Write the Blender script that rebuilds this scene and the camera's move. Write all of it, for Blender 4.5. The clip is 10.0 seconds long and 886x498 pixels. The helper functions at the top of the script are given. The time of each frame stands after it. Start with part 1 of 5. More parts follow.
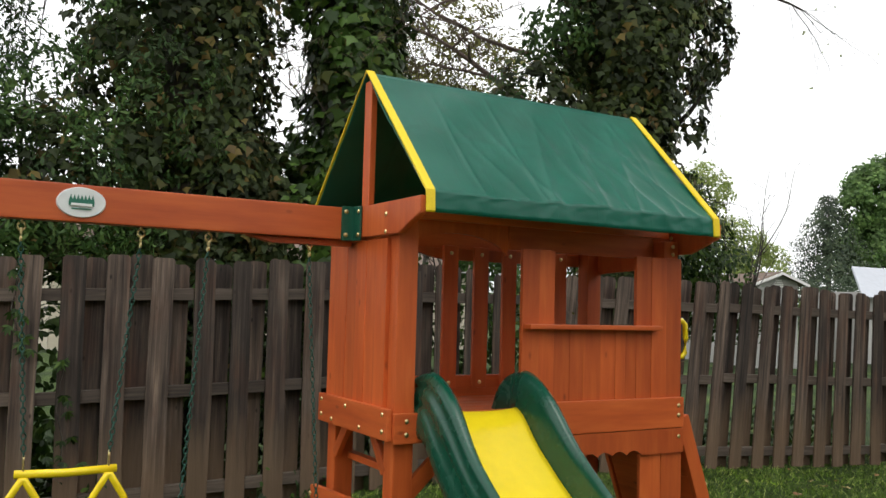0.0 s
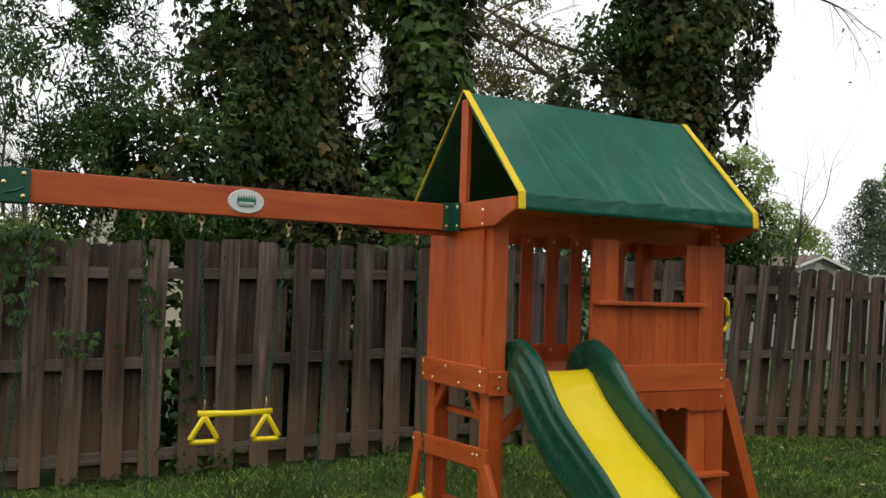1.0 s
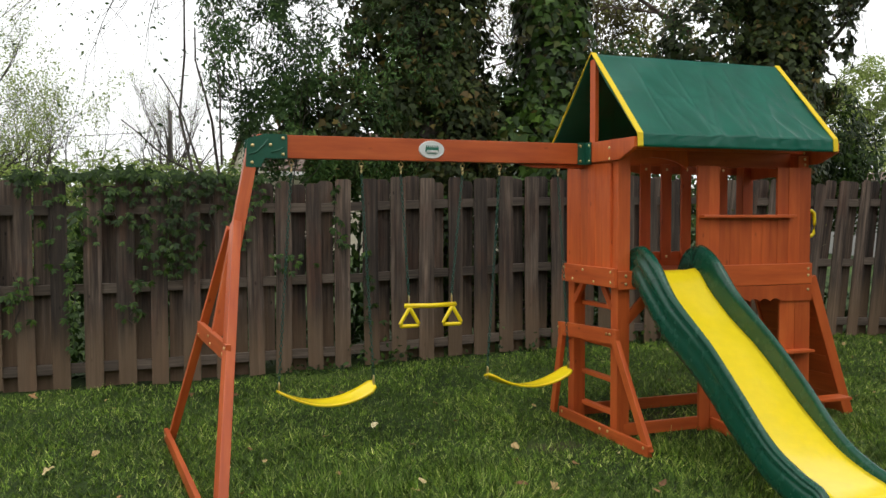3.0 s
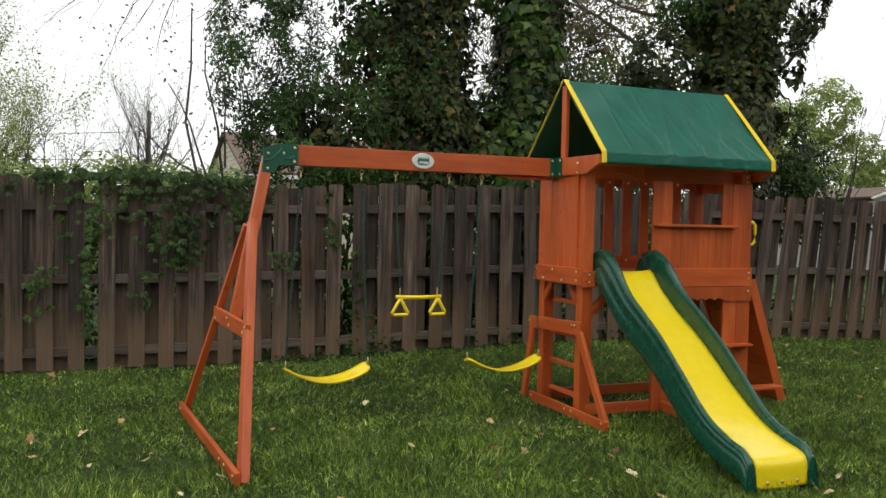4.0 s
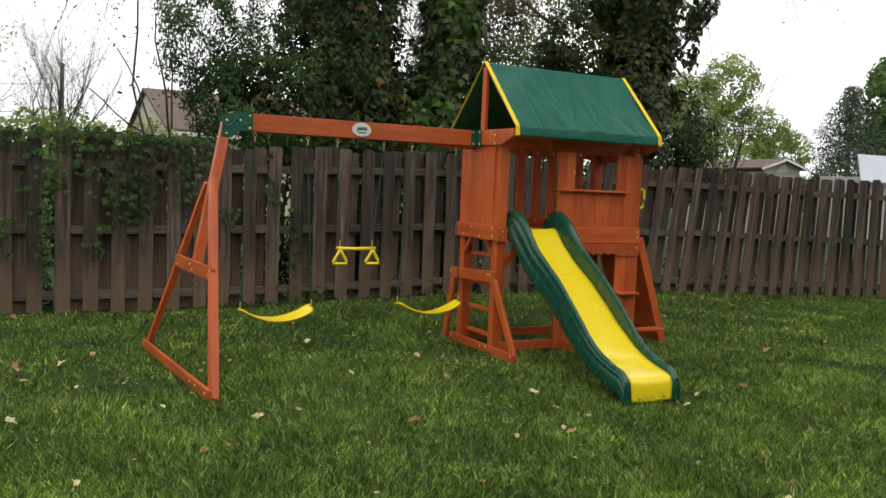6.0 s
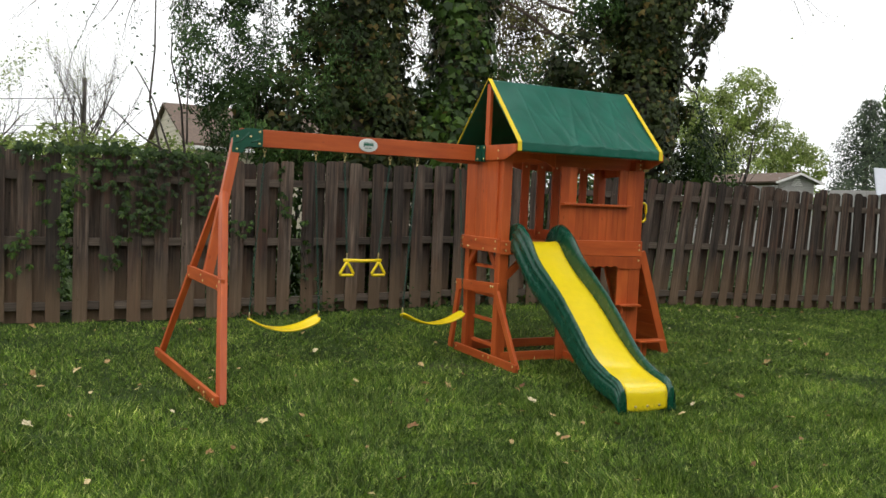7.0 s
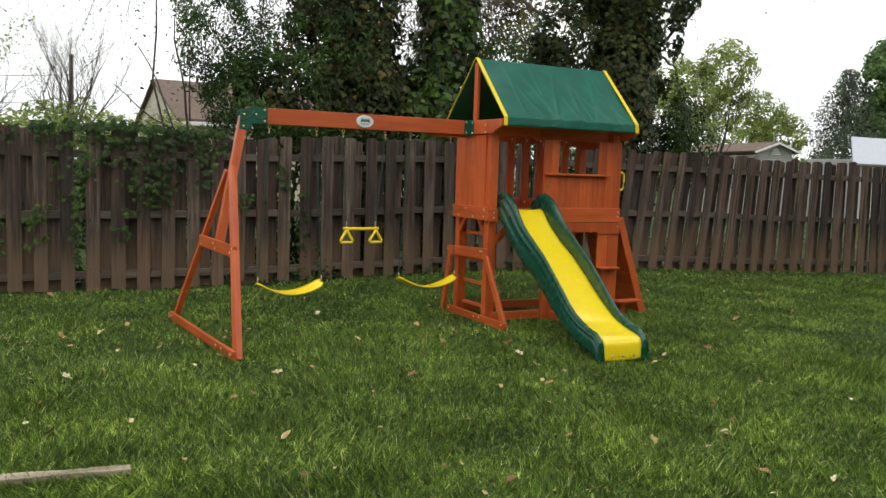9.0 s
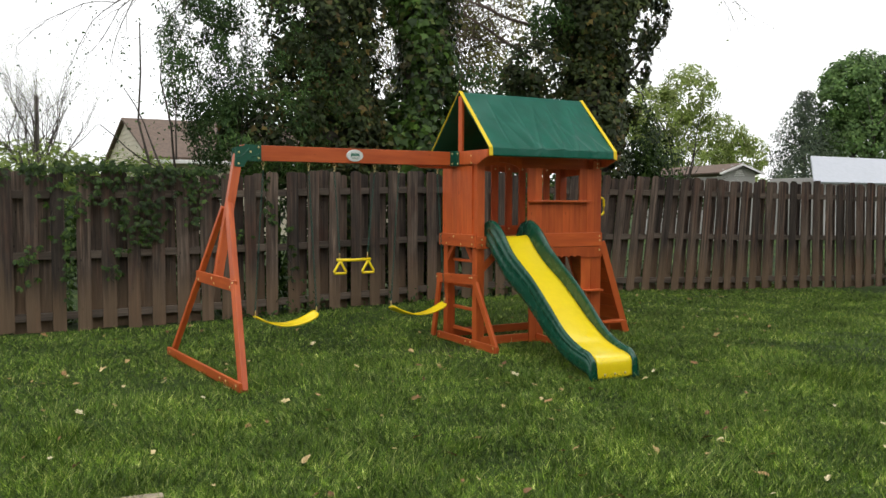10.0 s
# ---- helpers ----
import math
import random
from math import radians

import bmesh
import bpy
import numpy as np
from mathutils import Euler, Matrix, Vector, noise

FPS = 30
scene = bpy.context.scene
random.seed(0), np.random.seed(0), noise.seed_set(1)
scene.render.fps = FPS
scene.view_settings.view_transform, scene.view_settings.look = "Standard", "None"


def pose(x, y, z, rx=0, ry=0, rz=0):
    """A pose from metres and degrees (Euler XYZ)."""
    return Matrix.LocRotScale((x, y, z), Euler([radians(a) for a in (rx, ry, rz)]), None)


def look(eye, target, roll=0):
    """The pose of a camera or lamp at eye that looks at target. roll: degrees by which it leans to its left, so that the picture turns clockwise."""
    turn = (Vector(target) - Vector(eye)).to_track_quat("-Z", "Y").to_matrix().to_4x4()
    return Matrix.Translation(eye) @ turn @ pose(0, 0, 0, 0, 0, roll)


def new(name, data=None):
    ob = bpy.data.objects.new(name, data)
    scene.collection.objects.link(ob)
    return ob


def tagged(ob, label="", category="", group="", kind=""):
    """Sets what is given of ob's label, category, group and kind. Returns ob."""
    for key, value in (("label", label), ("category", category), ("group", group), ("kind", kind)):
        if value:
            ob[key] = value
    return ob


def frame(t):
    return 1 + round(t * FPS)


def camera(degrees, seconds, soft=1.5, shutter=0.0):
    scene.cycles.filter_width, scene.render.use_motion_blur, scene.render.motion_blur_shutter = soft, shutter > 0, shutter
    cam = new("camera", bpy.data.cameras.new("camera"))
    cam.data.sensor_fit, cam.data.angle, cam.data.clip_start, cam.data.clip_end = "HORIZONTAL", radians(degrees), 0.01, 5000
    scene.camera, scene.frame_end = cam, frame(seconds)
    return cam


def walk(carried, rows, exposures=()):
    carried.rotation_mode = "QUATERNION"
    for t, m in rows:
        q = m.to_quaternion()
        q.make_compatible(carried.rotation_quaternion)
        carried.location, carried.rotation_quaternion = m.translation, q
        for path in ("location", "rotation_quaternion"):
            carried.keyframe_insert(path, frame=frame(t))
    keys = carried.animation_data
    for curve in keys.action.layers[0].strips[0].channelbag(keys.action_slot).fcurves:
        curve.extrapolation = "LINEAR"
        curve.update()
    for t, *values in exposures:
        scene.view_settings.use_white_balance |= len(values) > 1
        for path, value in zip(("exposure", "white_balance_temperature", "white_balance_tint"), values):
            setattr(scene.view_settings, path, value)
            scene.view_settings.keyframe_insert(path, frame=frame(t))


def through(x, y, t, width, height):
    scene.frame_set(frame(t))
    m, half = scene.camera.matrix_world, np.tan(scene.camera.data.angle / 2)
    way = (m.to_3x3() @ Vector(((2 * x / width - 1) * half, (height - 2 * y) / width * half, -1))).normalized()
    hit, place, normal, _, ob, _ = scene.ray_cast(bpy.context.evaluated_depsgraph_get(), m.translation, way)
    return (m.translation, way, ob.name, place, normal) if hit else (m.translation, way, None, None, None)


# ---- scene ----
cam = camera(54.3, 10.0)
PATH = [
    (0, (0.579, 0.259, 1.583), (1.59, 1.98, 1.715), 1.5),
    (0.5, (0.267, -0.073, 1.576), (1.25, 1.667, 1.639), 2.1),
    (1, (-0.067, -0.341, 1.566), (0.871, 1.423, 1.651), 1.9),
    (1.5, (-0.328, -0.705, 1.535), (0.545, 1.094, 1.579), 1.6),
    (2, (-0.539, -0.989, 1.542), (0.37, 0.789, 1.427), 2.8),
    (2.5, (-0.743, -1.17, 1.563), (-0.036, 0.698, 1.467), 0.5),
    (3, (-0.88, -1.55, 1.534), (-0.18, 0.322, 1.449), -0.1),
    (3.2, (-0.955, -1.696, 1.53), (-0.208, 0.158, 1.446), 0.7),
    (4.3, (-1.408, -2.49, 1.507), (-0.63, -0.648, 1.45), 1.7),
    (4.5, (-1.49, -2.636, 1.516), (-0.655, -0.819, 1.463), 1.7),
    (5, (-1.693, -2.927, 1.499), (-0.77, -1.158, 1.367), 1.6),
    (6.5, (-1.834, -3.243, 1.524), (-0.898, -1.482, 1.374), 2.7),
    (7, (-1.807, -3.386, 1.528), (-0.906, -1.605, 1.405), 2.5),
    (7.5, (-1.867, -3.466, 1.529), (-0.964, -1.685, 1.42), 1.1),
    (8, (-2.007, -3.593, 1.526), (-1.066, -1.832, 1.415), 0.3),
    (8.5, (-2.077, -3.729, 1.525), (-1.125, -1.976, 1.382), 1.2),
    (9, (-2.136, -3.915, 1.516), (-1.208, -2.153, 1.332), 1.9),
    (9.5, (-2.281, -4.015, 1.505), (-1.332, -2.261, 1.354), 0.7),
    (10, (-2.457, -4.029, 1.519), (-1.462, -2.298, 1.404), 0.2),
]
walk(cam, [(t, look(eye, target, roll)) for t, eye, target, roll in PATH],
     [(0, 0.16), (0.5, -0.06), (1, -0.22), (1.5, -0.4), (2, -0.28), (3, -0.02), (4.5, -0.17), (5, -0.24), (6.5, -0.02), (10, 0.02)])

# ---- world and light: a bright overcast sky ----
world = bpy.data.worlds.new("overcast")
scene.world = world
world.use_nodes = True
wn, wl = world.node_tree.nodes, world.node_tree.links
sky = wn.new("ShaderNodeTexSky")
sky.sky_type = "NISHITA"
sky.sun_disc = False
sky.sun_elevation = radians(66)
sky.sun_rotation = radians(200)
sky.air_density, sky.dust_density, sky.ozone_density = 1.0, 6.0, 1.0
veil = wn.new("ShaderNodeHueSaturation")
veil.inputs["Saturation"].default_value = 0.10
cloud = wn.new("ShaderNodeMixRGB")
cloud.inputs[0].default_value = 0.75
cloud.inputs[2].default_value = (12.4, 12.5, 12.6, 1)
wl.new(sky.outputs[0], veil.inputs["Color"])
wl.new(veil.outputs[0], cloud.inputs[1])
wl.new(cloud.outputs[0], wn["Background"].inputs[0])
wn["Background"].inputs[1].default_value = 0.13
sun = new("sun", bpy.data.lights.new("sun", "SUN"))
sun.data.energy, sun.data.angle, sun.data.color = 0.5, radians(30), (1.0, 0.96, 0.88)
sun.matrix_basis = look((-5, -7, 20), (0, 0, 0))


# ---- materials ----
def material(name, rough=0.6, metal=0.0, spec=0.5):
    m = bpy.data.materials.new(name)
    m.use_nodes = True
    b = m.node_tree.nodes["Principled BSDF"]
    b.inputs["Roughness"].default_value = rough
    b.inputs["Metallic"].default_value = metal
    b.inputs["Specular IOR Level"].default_value = spec
    return m, m.node_tree.nodes, m.node_tree.links, b


def coords(n, l, scale, rand=0.0, src="Object"):
    """Texture coordinates stretched by scale, shifted by the object's random number."""
    tc = n.new("ShaderNodeTexCoord")
    mp = n.new("ShaderNodeMapping")
    mp.inputs["Scale"].default_value = scale
    l.new(tc.outputs[src], mp.inputs["Vector"])
    if rand:
        oi = n.new("ShaderNodeObjectInfo")
        mul = n.new("ShaderNodeMath")
        mul.operation = "MULTIPLY"
        mul.inputs[1].default_value = rand
        l.new(oi.outputs["Random"], mul.inputs[0])
        l.new(mul.outputs[0], mp.inputs["Location"])
    return mp.outputs[0]


def noise_node(n, l, vec, scale, detail=4.0, rough=0.55):
    t = n.new("ShaderNodeTexNoise")
    t.inputs["Scale"].default_value, t.inputs["Detail"].default_value = scale, detail
    t.inputs["Roughness"].default_value = rough
    if vec is not None:
        l.new(vec, t.inputs["Vector"])
    return t.outputs["Fac"]


def ramp(n, l, fac, stops):
    r = n.new("ShaderNodeValToRGB")
    while len(r.color_ramp.elements) < len(stops):
        r.color_ramp.elements.new(0.5)
    for e, (p, c) in zip(r.color_ramp.elements, stops):
        e.position, e.color = p, (*c, 1)
    l.new(fac, r.inputs[0])
    return r.outputs[0]


def mix(n, l, a, b, fac, mode="MIX"):
    m = n.new("ShaderNodeMixRGB")
    m.blend_type = mode
    for k, v in ((0, fac), (1, a), (2, b)):
        if isinstance(v, (int, float)):
            m.inputs[k].default_value = v
        elif isinstance(v, tuple):
            m.inputs[k].default_value = (*v, 1)
        else:
            l.new(v, m.inputs[k])
    return m.outputs[0]


def bump(n, l, b, height, strength=0.3, dist=0.01):
    k = n.new("ShaderNodeBump")
    k.inputs["Strength"].default_value, k.inputs["Distance"].default_value = strength, dist
    l.new(height, k.inputs["Height"])
    l.new(k.outputs[0], b.inputs["Normal"])


def random_value(n, l, lo, hi, island=False):
    src = n.new("ShaderNodeNewGeometry").outputs["Random Per Island"] if island else n.new("ShaderNodeObjectInfo").outputs["Random"]
    mr = n.new("ShaderNodeMapRange")
    mr.inputs["To Min"].default_value, mr.inputs["To Max"].default_value = lo, hi
    l.new(src, mr.inputs["Value"])
    return mr.outputs[0]


def wood(name, dark, mid, light, rough, knots=0.5, vary=(0.75, 1.2), bumpy=0.25, foot=None, grain=34, stain=None):
    """Board wood: grain along the board's own z axis, knots, a tone for each board."""
    m, n, l, b = material(name, rough)
    v = coords(n, l, (grain, grain, 1.5), 40)
    fine = noise_node(n, l, v, 1.6, 6, 0.6)
    col = ramp(n, l, fine, [(0.30, dark), (0.5, mid), (0.72, light)])
    v2 = coords(n, l, (3.2, 3.2, 1.1), 17)
    blot = noise_node(n, l, v2, 1.5, 3)
    col = mix(n, l, col, ramp(n, l, blot, [(0.35, tuple(c * 0.62 for c in mid)), (0.65, light)]), 0.35)
    v3 = coords(n, l, (9, 9, 4.2), 23)
    vor = n.new("ShaderNodeTexVoronoi")
    vor.inputs["Scale"].default_value = 1.0
    l.new(v3, vor.inputs["Vector"])
    kn = ramp(n, l, vor.outputs["Distance"], [(0.03, (1, 1, 1)), (0.10, (0, 0, 0))])
    col = mix(n, l, col, tuple(c * 0.35 for c in dark), mix(n, l, (0, 0, 0), kn, knots))
    hs = n.new("ShaderNodeHueSaturation")
    l.new(col, hs.inputs["Color"])
    l.new(random_value(n, l, *vary), hs.inputs["Value"])
    out = hs.outputs[0]
    if stain:
        damp = noise_node(n, l, coords(n, l, (5.0, 5.0, 1.6), 53), 1.0, 4, 0.6)
        out = mix(n, l, out, stain, ramp(n, l, damp, [(0.50, (0, 0, 0)), (0.68, (0.6, 0.6, 0.6))]))
    if foot:
        tc = n.new("ShaderNodeTexCoord")
        sep = n.new("ShaderNodeSeparateXYZ")
        l.new(tc.outputs["Object"], sep.inputs[0])
        wob = noise_node(n, l, coords(n, l, (16, 16, 1.2), 31), 1.0, 4)
        streak = noise_node(n, l, coords(n, l, (20, 20, 0.5), 11), 1.0, 5, 0.7)
        out = mix(n, l, out, ramp(n, l, streak, [(0.34, (0.30, 0.29, 0.28)), (0.52, (1.0, 1.0, 1.0)), (0.68, (1.7, 1.62, 1.5))]), 1.0, "MULTIPLY")
        add = n.new("ShaderNodeMath")
        add.operation = "MULTIPLY_ADD"
        add.inputs[1].default_value, add.inputs[2].default_value = 0.75, -0.08
        l.new(wob, add.inputs[0])
        sub = n.new("ShaderNodeMath")
        sub.operation = "SUBTRACT"
        l.new(sep.outputs["Z"], sub.inputs[0])
        l.new(add.outputs[0], sub.inputs[1])
        out = mix(n, l, out, foot, ramp(n, l, sub.outputs[0], [(0.0, (0.62, 0.62, 0.62)), (0.42, (0, 0, 0))]))
    l.new(out, b.inputs["Base Color"])
    bump(n, l, b, fine, bumpy, 0.004)
    return m


def plain(name, color, rough=0.5, metal=0.0, grain=0.12, scale=30.0, bumpy=0.05, spec=0.5):
    m, n, l, b = material(name, rough, metal, spec)
    f = noise_node(n, l, coords(n, l, (1, 1, 1)), scale, 5)
    lo = tuple(c * (1 - grain) for c in color)
    hi = tuple(min(1, c * (1 + grain)) for c in color)
    l.new(ramp(n, l, f, [(0.3, lo), (0.7, hi)]), b.inputs["Base Color"])
    r = n.new("ShaderNodeMapRange")
    r.inputs["To Min"].default_value, r.inputs["To Max"].default_value = rough * 0.8, min(1, rough * 1.25)
    l.new(noise_node(n, l, coords(n, l, (1, 1, 1)), scale * 0.2, 3), r.inputs["Value"])
    l.new(r.outputs[0], b.inputs["Roughness"])
    bump(n, l, b, f, bumpy, 0.003)
    return m


def leaf_material(name, stops, rough=0.45, through=0.25, patchy=2, swing=1.0, size=1.3):
    m, n, l, b = material(name, rough, 0.0, 0.25)
    geo = n.new("ShaderNodeNewGeometry")
    col = ramp(n, l, geo.outputs["Random Per Island"], stops)
    patch = noise_node(n, l, coords(n, l, (1, 1, 1)), size, patchy)
    col = mix(n, l, col, ramp(n, l, patch, [(0.35, (0.62 / swing, 0.62 / swing, 0.62 / swing)), (0.65, (1.25 * swing, 1.25 * swing, 1.12 * swing))]), 1.0, "MULTIPLY")
    l.new(col, b.inputs["Base Color"])
    tr = n.new("ShaderNodeBsdfTranslucent")
    l.new(col, tr.inputs["Color"])
    ms = n.new("ShaderNodeMixShader")
    ms.inputs[0].default_value = through
    l.new(b.outputs[0], ms.inputs[1])
    l.new(tr.outputs[0], ms.inputs[2])
    l.new(ms.outputs[0], n["Material Output"].inputs[0])
    return m


CEDAR = wood("red_cedar_stain", (0.41, 0.066, 0.014), (0.53, 0.096, 0.020), (0.64, 0.146, 0.032), 0.42, 0.6, (0.84, 1.12), 0.08, None, 15)
FENCE = wood("weathered_fence_wood", (0.016, 0.011, 0.008), (0.068, 0.048, 0.036), (0.170, 0.128, 0.098), 0.85, 0.9, (0.42, 1.35), 0.8, (0.17, 0.110, 0.062), 30, (0.085, 0.040, 0.024))
FENCERAIL = wood("weathered_rail_wood", (0.028, 0.021, 0.015), (0.080, 0.060, 0.045), (0.150, 0.117, 0.090), 0.85, 0.4, (0.7, 1.2), 0.5)
EDGING = wood("bleached_timber", (0.11, 0.085, 0.052), (0.32, 0.26, 0.18), (0.50, 0.43, 0.31), 0.85, 0.4, (0.9, 1.1), 0.5)
GREEN = plain("green_plastic", (0.004, 0.064, 0.036), 0.26, 0, 0.10, 60, 0.03)
YELLOW = plain("yellow_plastic", (0.83, 0.64, 0.014), 0.17, 0, 0.04, 14, 0.06)
GREENMETAL = plain("green_painted_steel", (0.007, 0.080, 0.046), 0.38, 0.0, 0.1, 50, 0.05)
ZINC = plain("yellow_zinc_plated_steel", (0.74, 0.60, 0.30), 0.30, 1.0, 0.1, 80, 0.03)
WHITE = plain("white_sign_plate", (0.66, 0.68, 0.66), 0.4, 0, 0.05, 40, 0.02)
SIGNGREEN = plain("sign_green", (0.02, 0.14, 0.09), 0.4, 0, 0.05, 40, 0.02)
CHAIN = plain("green_coated_chain", (0.010, 0.062, 0.042), 0.45, 0.2, 0.2, 60, 0.05)


def canvas_material():
    """Green vinyl tarpaulin: soft wrinkles, fold creases, slight sheen."""
    m, n, l, b = material("green_vinyl_canvas", 0.30, 0.0, 0.38)
    v = coords(n, l, (1.0, 1.0, 0.35))
    big = noise_node(n, l, v, 5.0, 3, 0.5)
    fine = noise_node(n, l, coords(n, l, (1, 1, 1)), 160, 3)
    l.new(ramp(n, l, big, [(0.3, (0.003, 0.088, 0.056)), (0.7, (0.006, 0.112, 0.074))]), b.inputs["Base Color"])
    add = n.new("ShaderNodeMath")
    add.operation = "MULTIPLY_ADD"
    add.inputs[1].default_value = 0.03
    l.new(fine, add.inputs[0])
    l.new(big, add.inputs[2])
    streak = noise_node(n, l, coords(n, l, (1.0, 0.25, 0.22)), 9.0, 2, 0.5)
    crease = ramp(n, l, streak, [(0.46, (0, 0, 0)), (0.5, (1, 1, 1)), (0.54, (0, 0, 0))])
    more = n.new("ShaderNodeMath")
    more.operation = "MULTIPLY_ADD"
    more.inputs[1].default_value = 0.10
    l.new(crease, more.inputs[0])
    l.new(add.outputs[0], more.inputs[2])
    bump(n, l, b, more.outputs[0], 0.14, 0.02)
    return m


CANVAS = canvas_material()
TRIM = plain("yellow_webbing", (0.80, 0.58, 0.012), 0.55, 0, 0.08, 120, 0.15)


def ground_material():
    m, n, l, b = material("lawn", 0.9, 0, 0.2)
    v = coords(n, l, (1, 1, 1))
    a = noise_node(n, l, v, 0.9, 3)
    f = noise_node(n, l, v, 26.0, 6, 0.7)
    col = ramp(n, l, a, [(0.32, (0.022, 0.042, 0.010)), (0.55, (0.038, 0.066, 0.016)), (0.75, (0.066, 0.098, 0.027))])
    col = mix(n, l, col, ramp(n, l, f, [(0.3, (0.42, 0.42, 0.40)), (0.7, (1.4, 1.4, 1.25))]), 1.0, "MULTIPLY")
    lush = noise_node(n, l, v, 0.45, 2)
    col = mix(n, l, col, ramp(n, l, lush, [(0.4, (0.8, 0.8, 0.8)), (0.62, (1.45, 1.4, 1.3))]), 1.0, "MULTIPLY")
    dirt = noise_node(n, l, v, 2.3, 4)
    col = mix(n, l, col, (0.07, 0.055, 0.036), ramp(n, l, dirt, [(0.63, (0, 0, 0)), (0.72, (0.5, 0.5, 0.5))]))
    for cx, cy, rx, ry in ((3.05, 3.85, 0.95, 0.55), (1.75, 3.45, 0.45, 0.3)):
        tc = n.new("ShaderNodeTexCoord")
        mp = n.new("ShaderNodeMapping")
        mp.inputs["Location"].default_value = (-cx / rx, -cy / ry, 0)
        mp.inputs["Scale"].default_value = (1 / rx, 1 / ry, 0)
        l.new(tc.outputs["Object"], mp.inputs["Vector"])
        ln = n.new("ShaderNodeVectorMath")
        ln.operation = "LENGTH"
        l.new(mp.outputs[0], ln.inputs[0])
        ad = n.new("ShaderNodeMath")
        ad.operation = "ADD"
        l.new(ln.outputs["Value"], ad.inputs[0])
        l.new(noise_node(n, l, v, 6.0, 4), ad.inputs[1])
        col = mix(n, l, col, (0.075, 0.055, 0.036), ramp(n, l, ad.outputs[0], [(0.75, (0.55, 0.55, 0.55)), (1.15, (0, 0, 0))]))
    l.new(col, b.inputs["Base Color"])
    bump(n, l, b, f, 0.8, 0.03)
    return m


LAWN = ground_material()


def grass_material():
    """Blades: a tone for each blade, tufts lighter and darker than their neighbours, broad lush and dry patches."""
    m, n, l, b = material("grass_blades", 0.45, 0.0, 0.25)
    geo = n.new("ShaderNodeNewGeometry")
    col = ramp(n, l, geo.outputs["Random Per Island"], [(0.0, (0.030, 0.066, 0.008)), (0.5, (0.092, 0.172, 0.019)), (0.82, (0.190, 0.300, 0.044)), (0.97, (0.42, 0.48, 0.17))])
    v = coords(n, l, (1, 1, 0.3))
    tuft = noise_node(n, l, v, 17, 3, 0.65)
    col = mix(n, l, col, ramp(n, l, tuft, [(0.36, (0.40, 0.42, 0.38)), (0.5, (0.98, 0.98, 0.94)), (0.66, (1.9, 1.82, 1.65))]), 1.0, "MULTIPLY")
    patch = noise_node(n, l, v, 1.5, 4)
    col = mix(n, l, col, ramp(n, l, patch, [(0.36, (0.66, 0.68, 0.64)), (0.52, (1.0, 1.0, 1.0)), (0.66, (1.55, 1.46, 1.40))]), 1.0, "MULTIPLY")
    l.new(col, b.inputs["Base Color"])
    tr = n.new("ShaderNodeBsdfTranslucent")
    l.new(col, tr.inputs["Color"])
    ms = n.new("ShaderNodeMixShader")
    ms.inputs[0].default_value = 0.2
    l.new(b.outputs[0], ms.inputs[1])
    l.new(tr.outputs[0], ms.inputs[2])
    l.new(ms.outputs[0], n["Material Output"].inputs[0])
    return m


GRASS = grass_material()
IVY = leaf_material("ivy_leaves", [(0.0, (0.017, 0.036, 0.009)), (0.6, (0.042, 0.084, 0.016)), (0.88, (0.092, 0.172, 0.031)), (1.0, (0.08, 0.06, 0.018))], 0.38, 0.15)
DARKLEAF = leaf_material("dark_leaves", [(0.0, (0.020, 0.030, 0.011)), (0.6, (0.041, 0.060, 0.018)), (0.86, (0.080, 0.110, 0.030)), (0.94, (0.105, 0.072, 0.028)), (1.0, (0.19, 0.145, 0.040))], 0.55, 0.15)
SHRUB = leaf_material("shrub_leaves", [(0.0, (0.028, 0.064, 0.018)), (0.6, (0.056, 0.116, 0.030)), (1.0, (0.105, 0.175, 0.046))], 0.5, 0.3)
CREEPER = leaf_material("creeper_leaves", [(0.0, (0.016, 0.036, 0.007)), (0.6, (0.032, 0.070, 0.012)), (1.0, (0.075, 0.13, 0.022))], 0.45, 0.3)
SPRING = leaf_material("spring_leaves", [(0.0, (0.17, 0.235, 0.06)), (0.6, (0.27, 0.345, 0.095)), (1.0, (0.40, 0.46, 0.17))], 0.6, 0.5)
HEDGE = leaf_material("hedge_leaves", [(0.0, (0.12, 0.18, 0.04)), (0.6, (0.20, 0.27, 0.065)), (1.0, (0.30, 0.36, 0.11))], 0.6, 0.4)
BUDS = leaf_material("bronze_green_buds", [(0.0, (0.08, 0.07, 0.028)), (0.6, (0.15, 0.145, 0.045)), (1.0, (0.25, 0.26, 0.08))], 0.6, 0.45)
MAPLE = leaf_material("maple_leaves", [(0.0, (0.06, 0.12, 0.035)), (0.6, (0.11, 0.20, 0.055)), (1.0, (0.18, 0.28, 0.09))], 0.5, 0.35)
NEEDLE = leaf_material("conifer_needles", [(0.0, (0.034, 0.054, 0.034)), (0.6, (0.062, 0.092, 0.054)), (1.0, (0.11, 0.14, 0.08))], 0.6, 0.1)


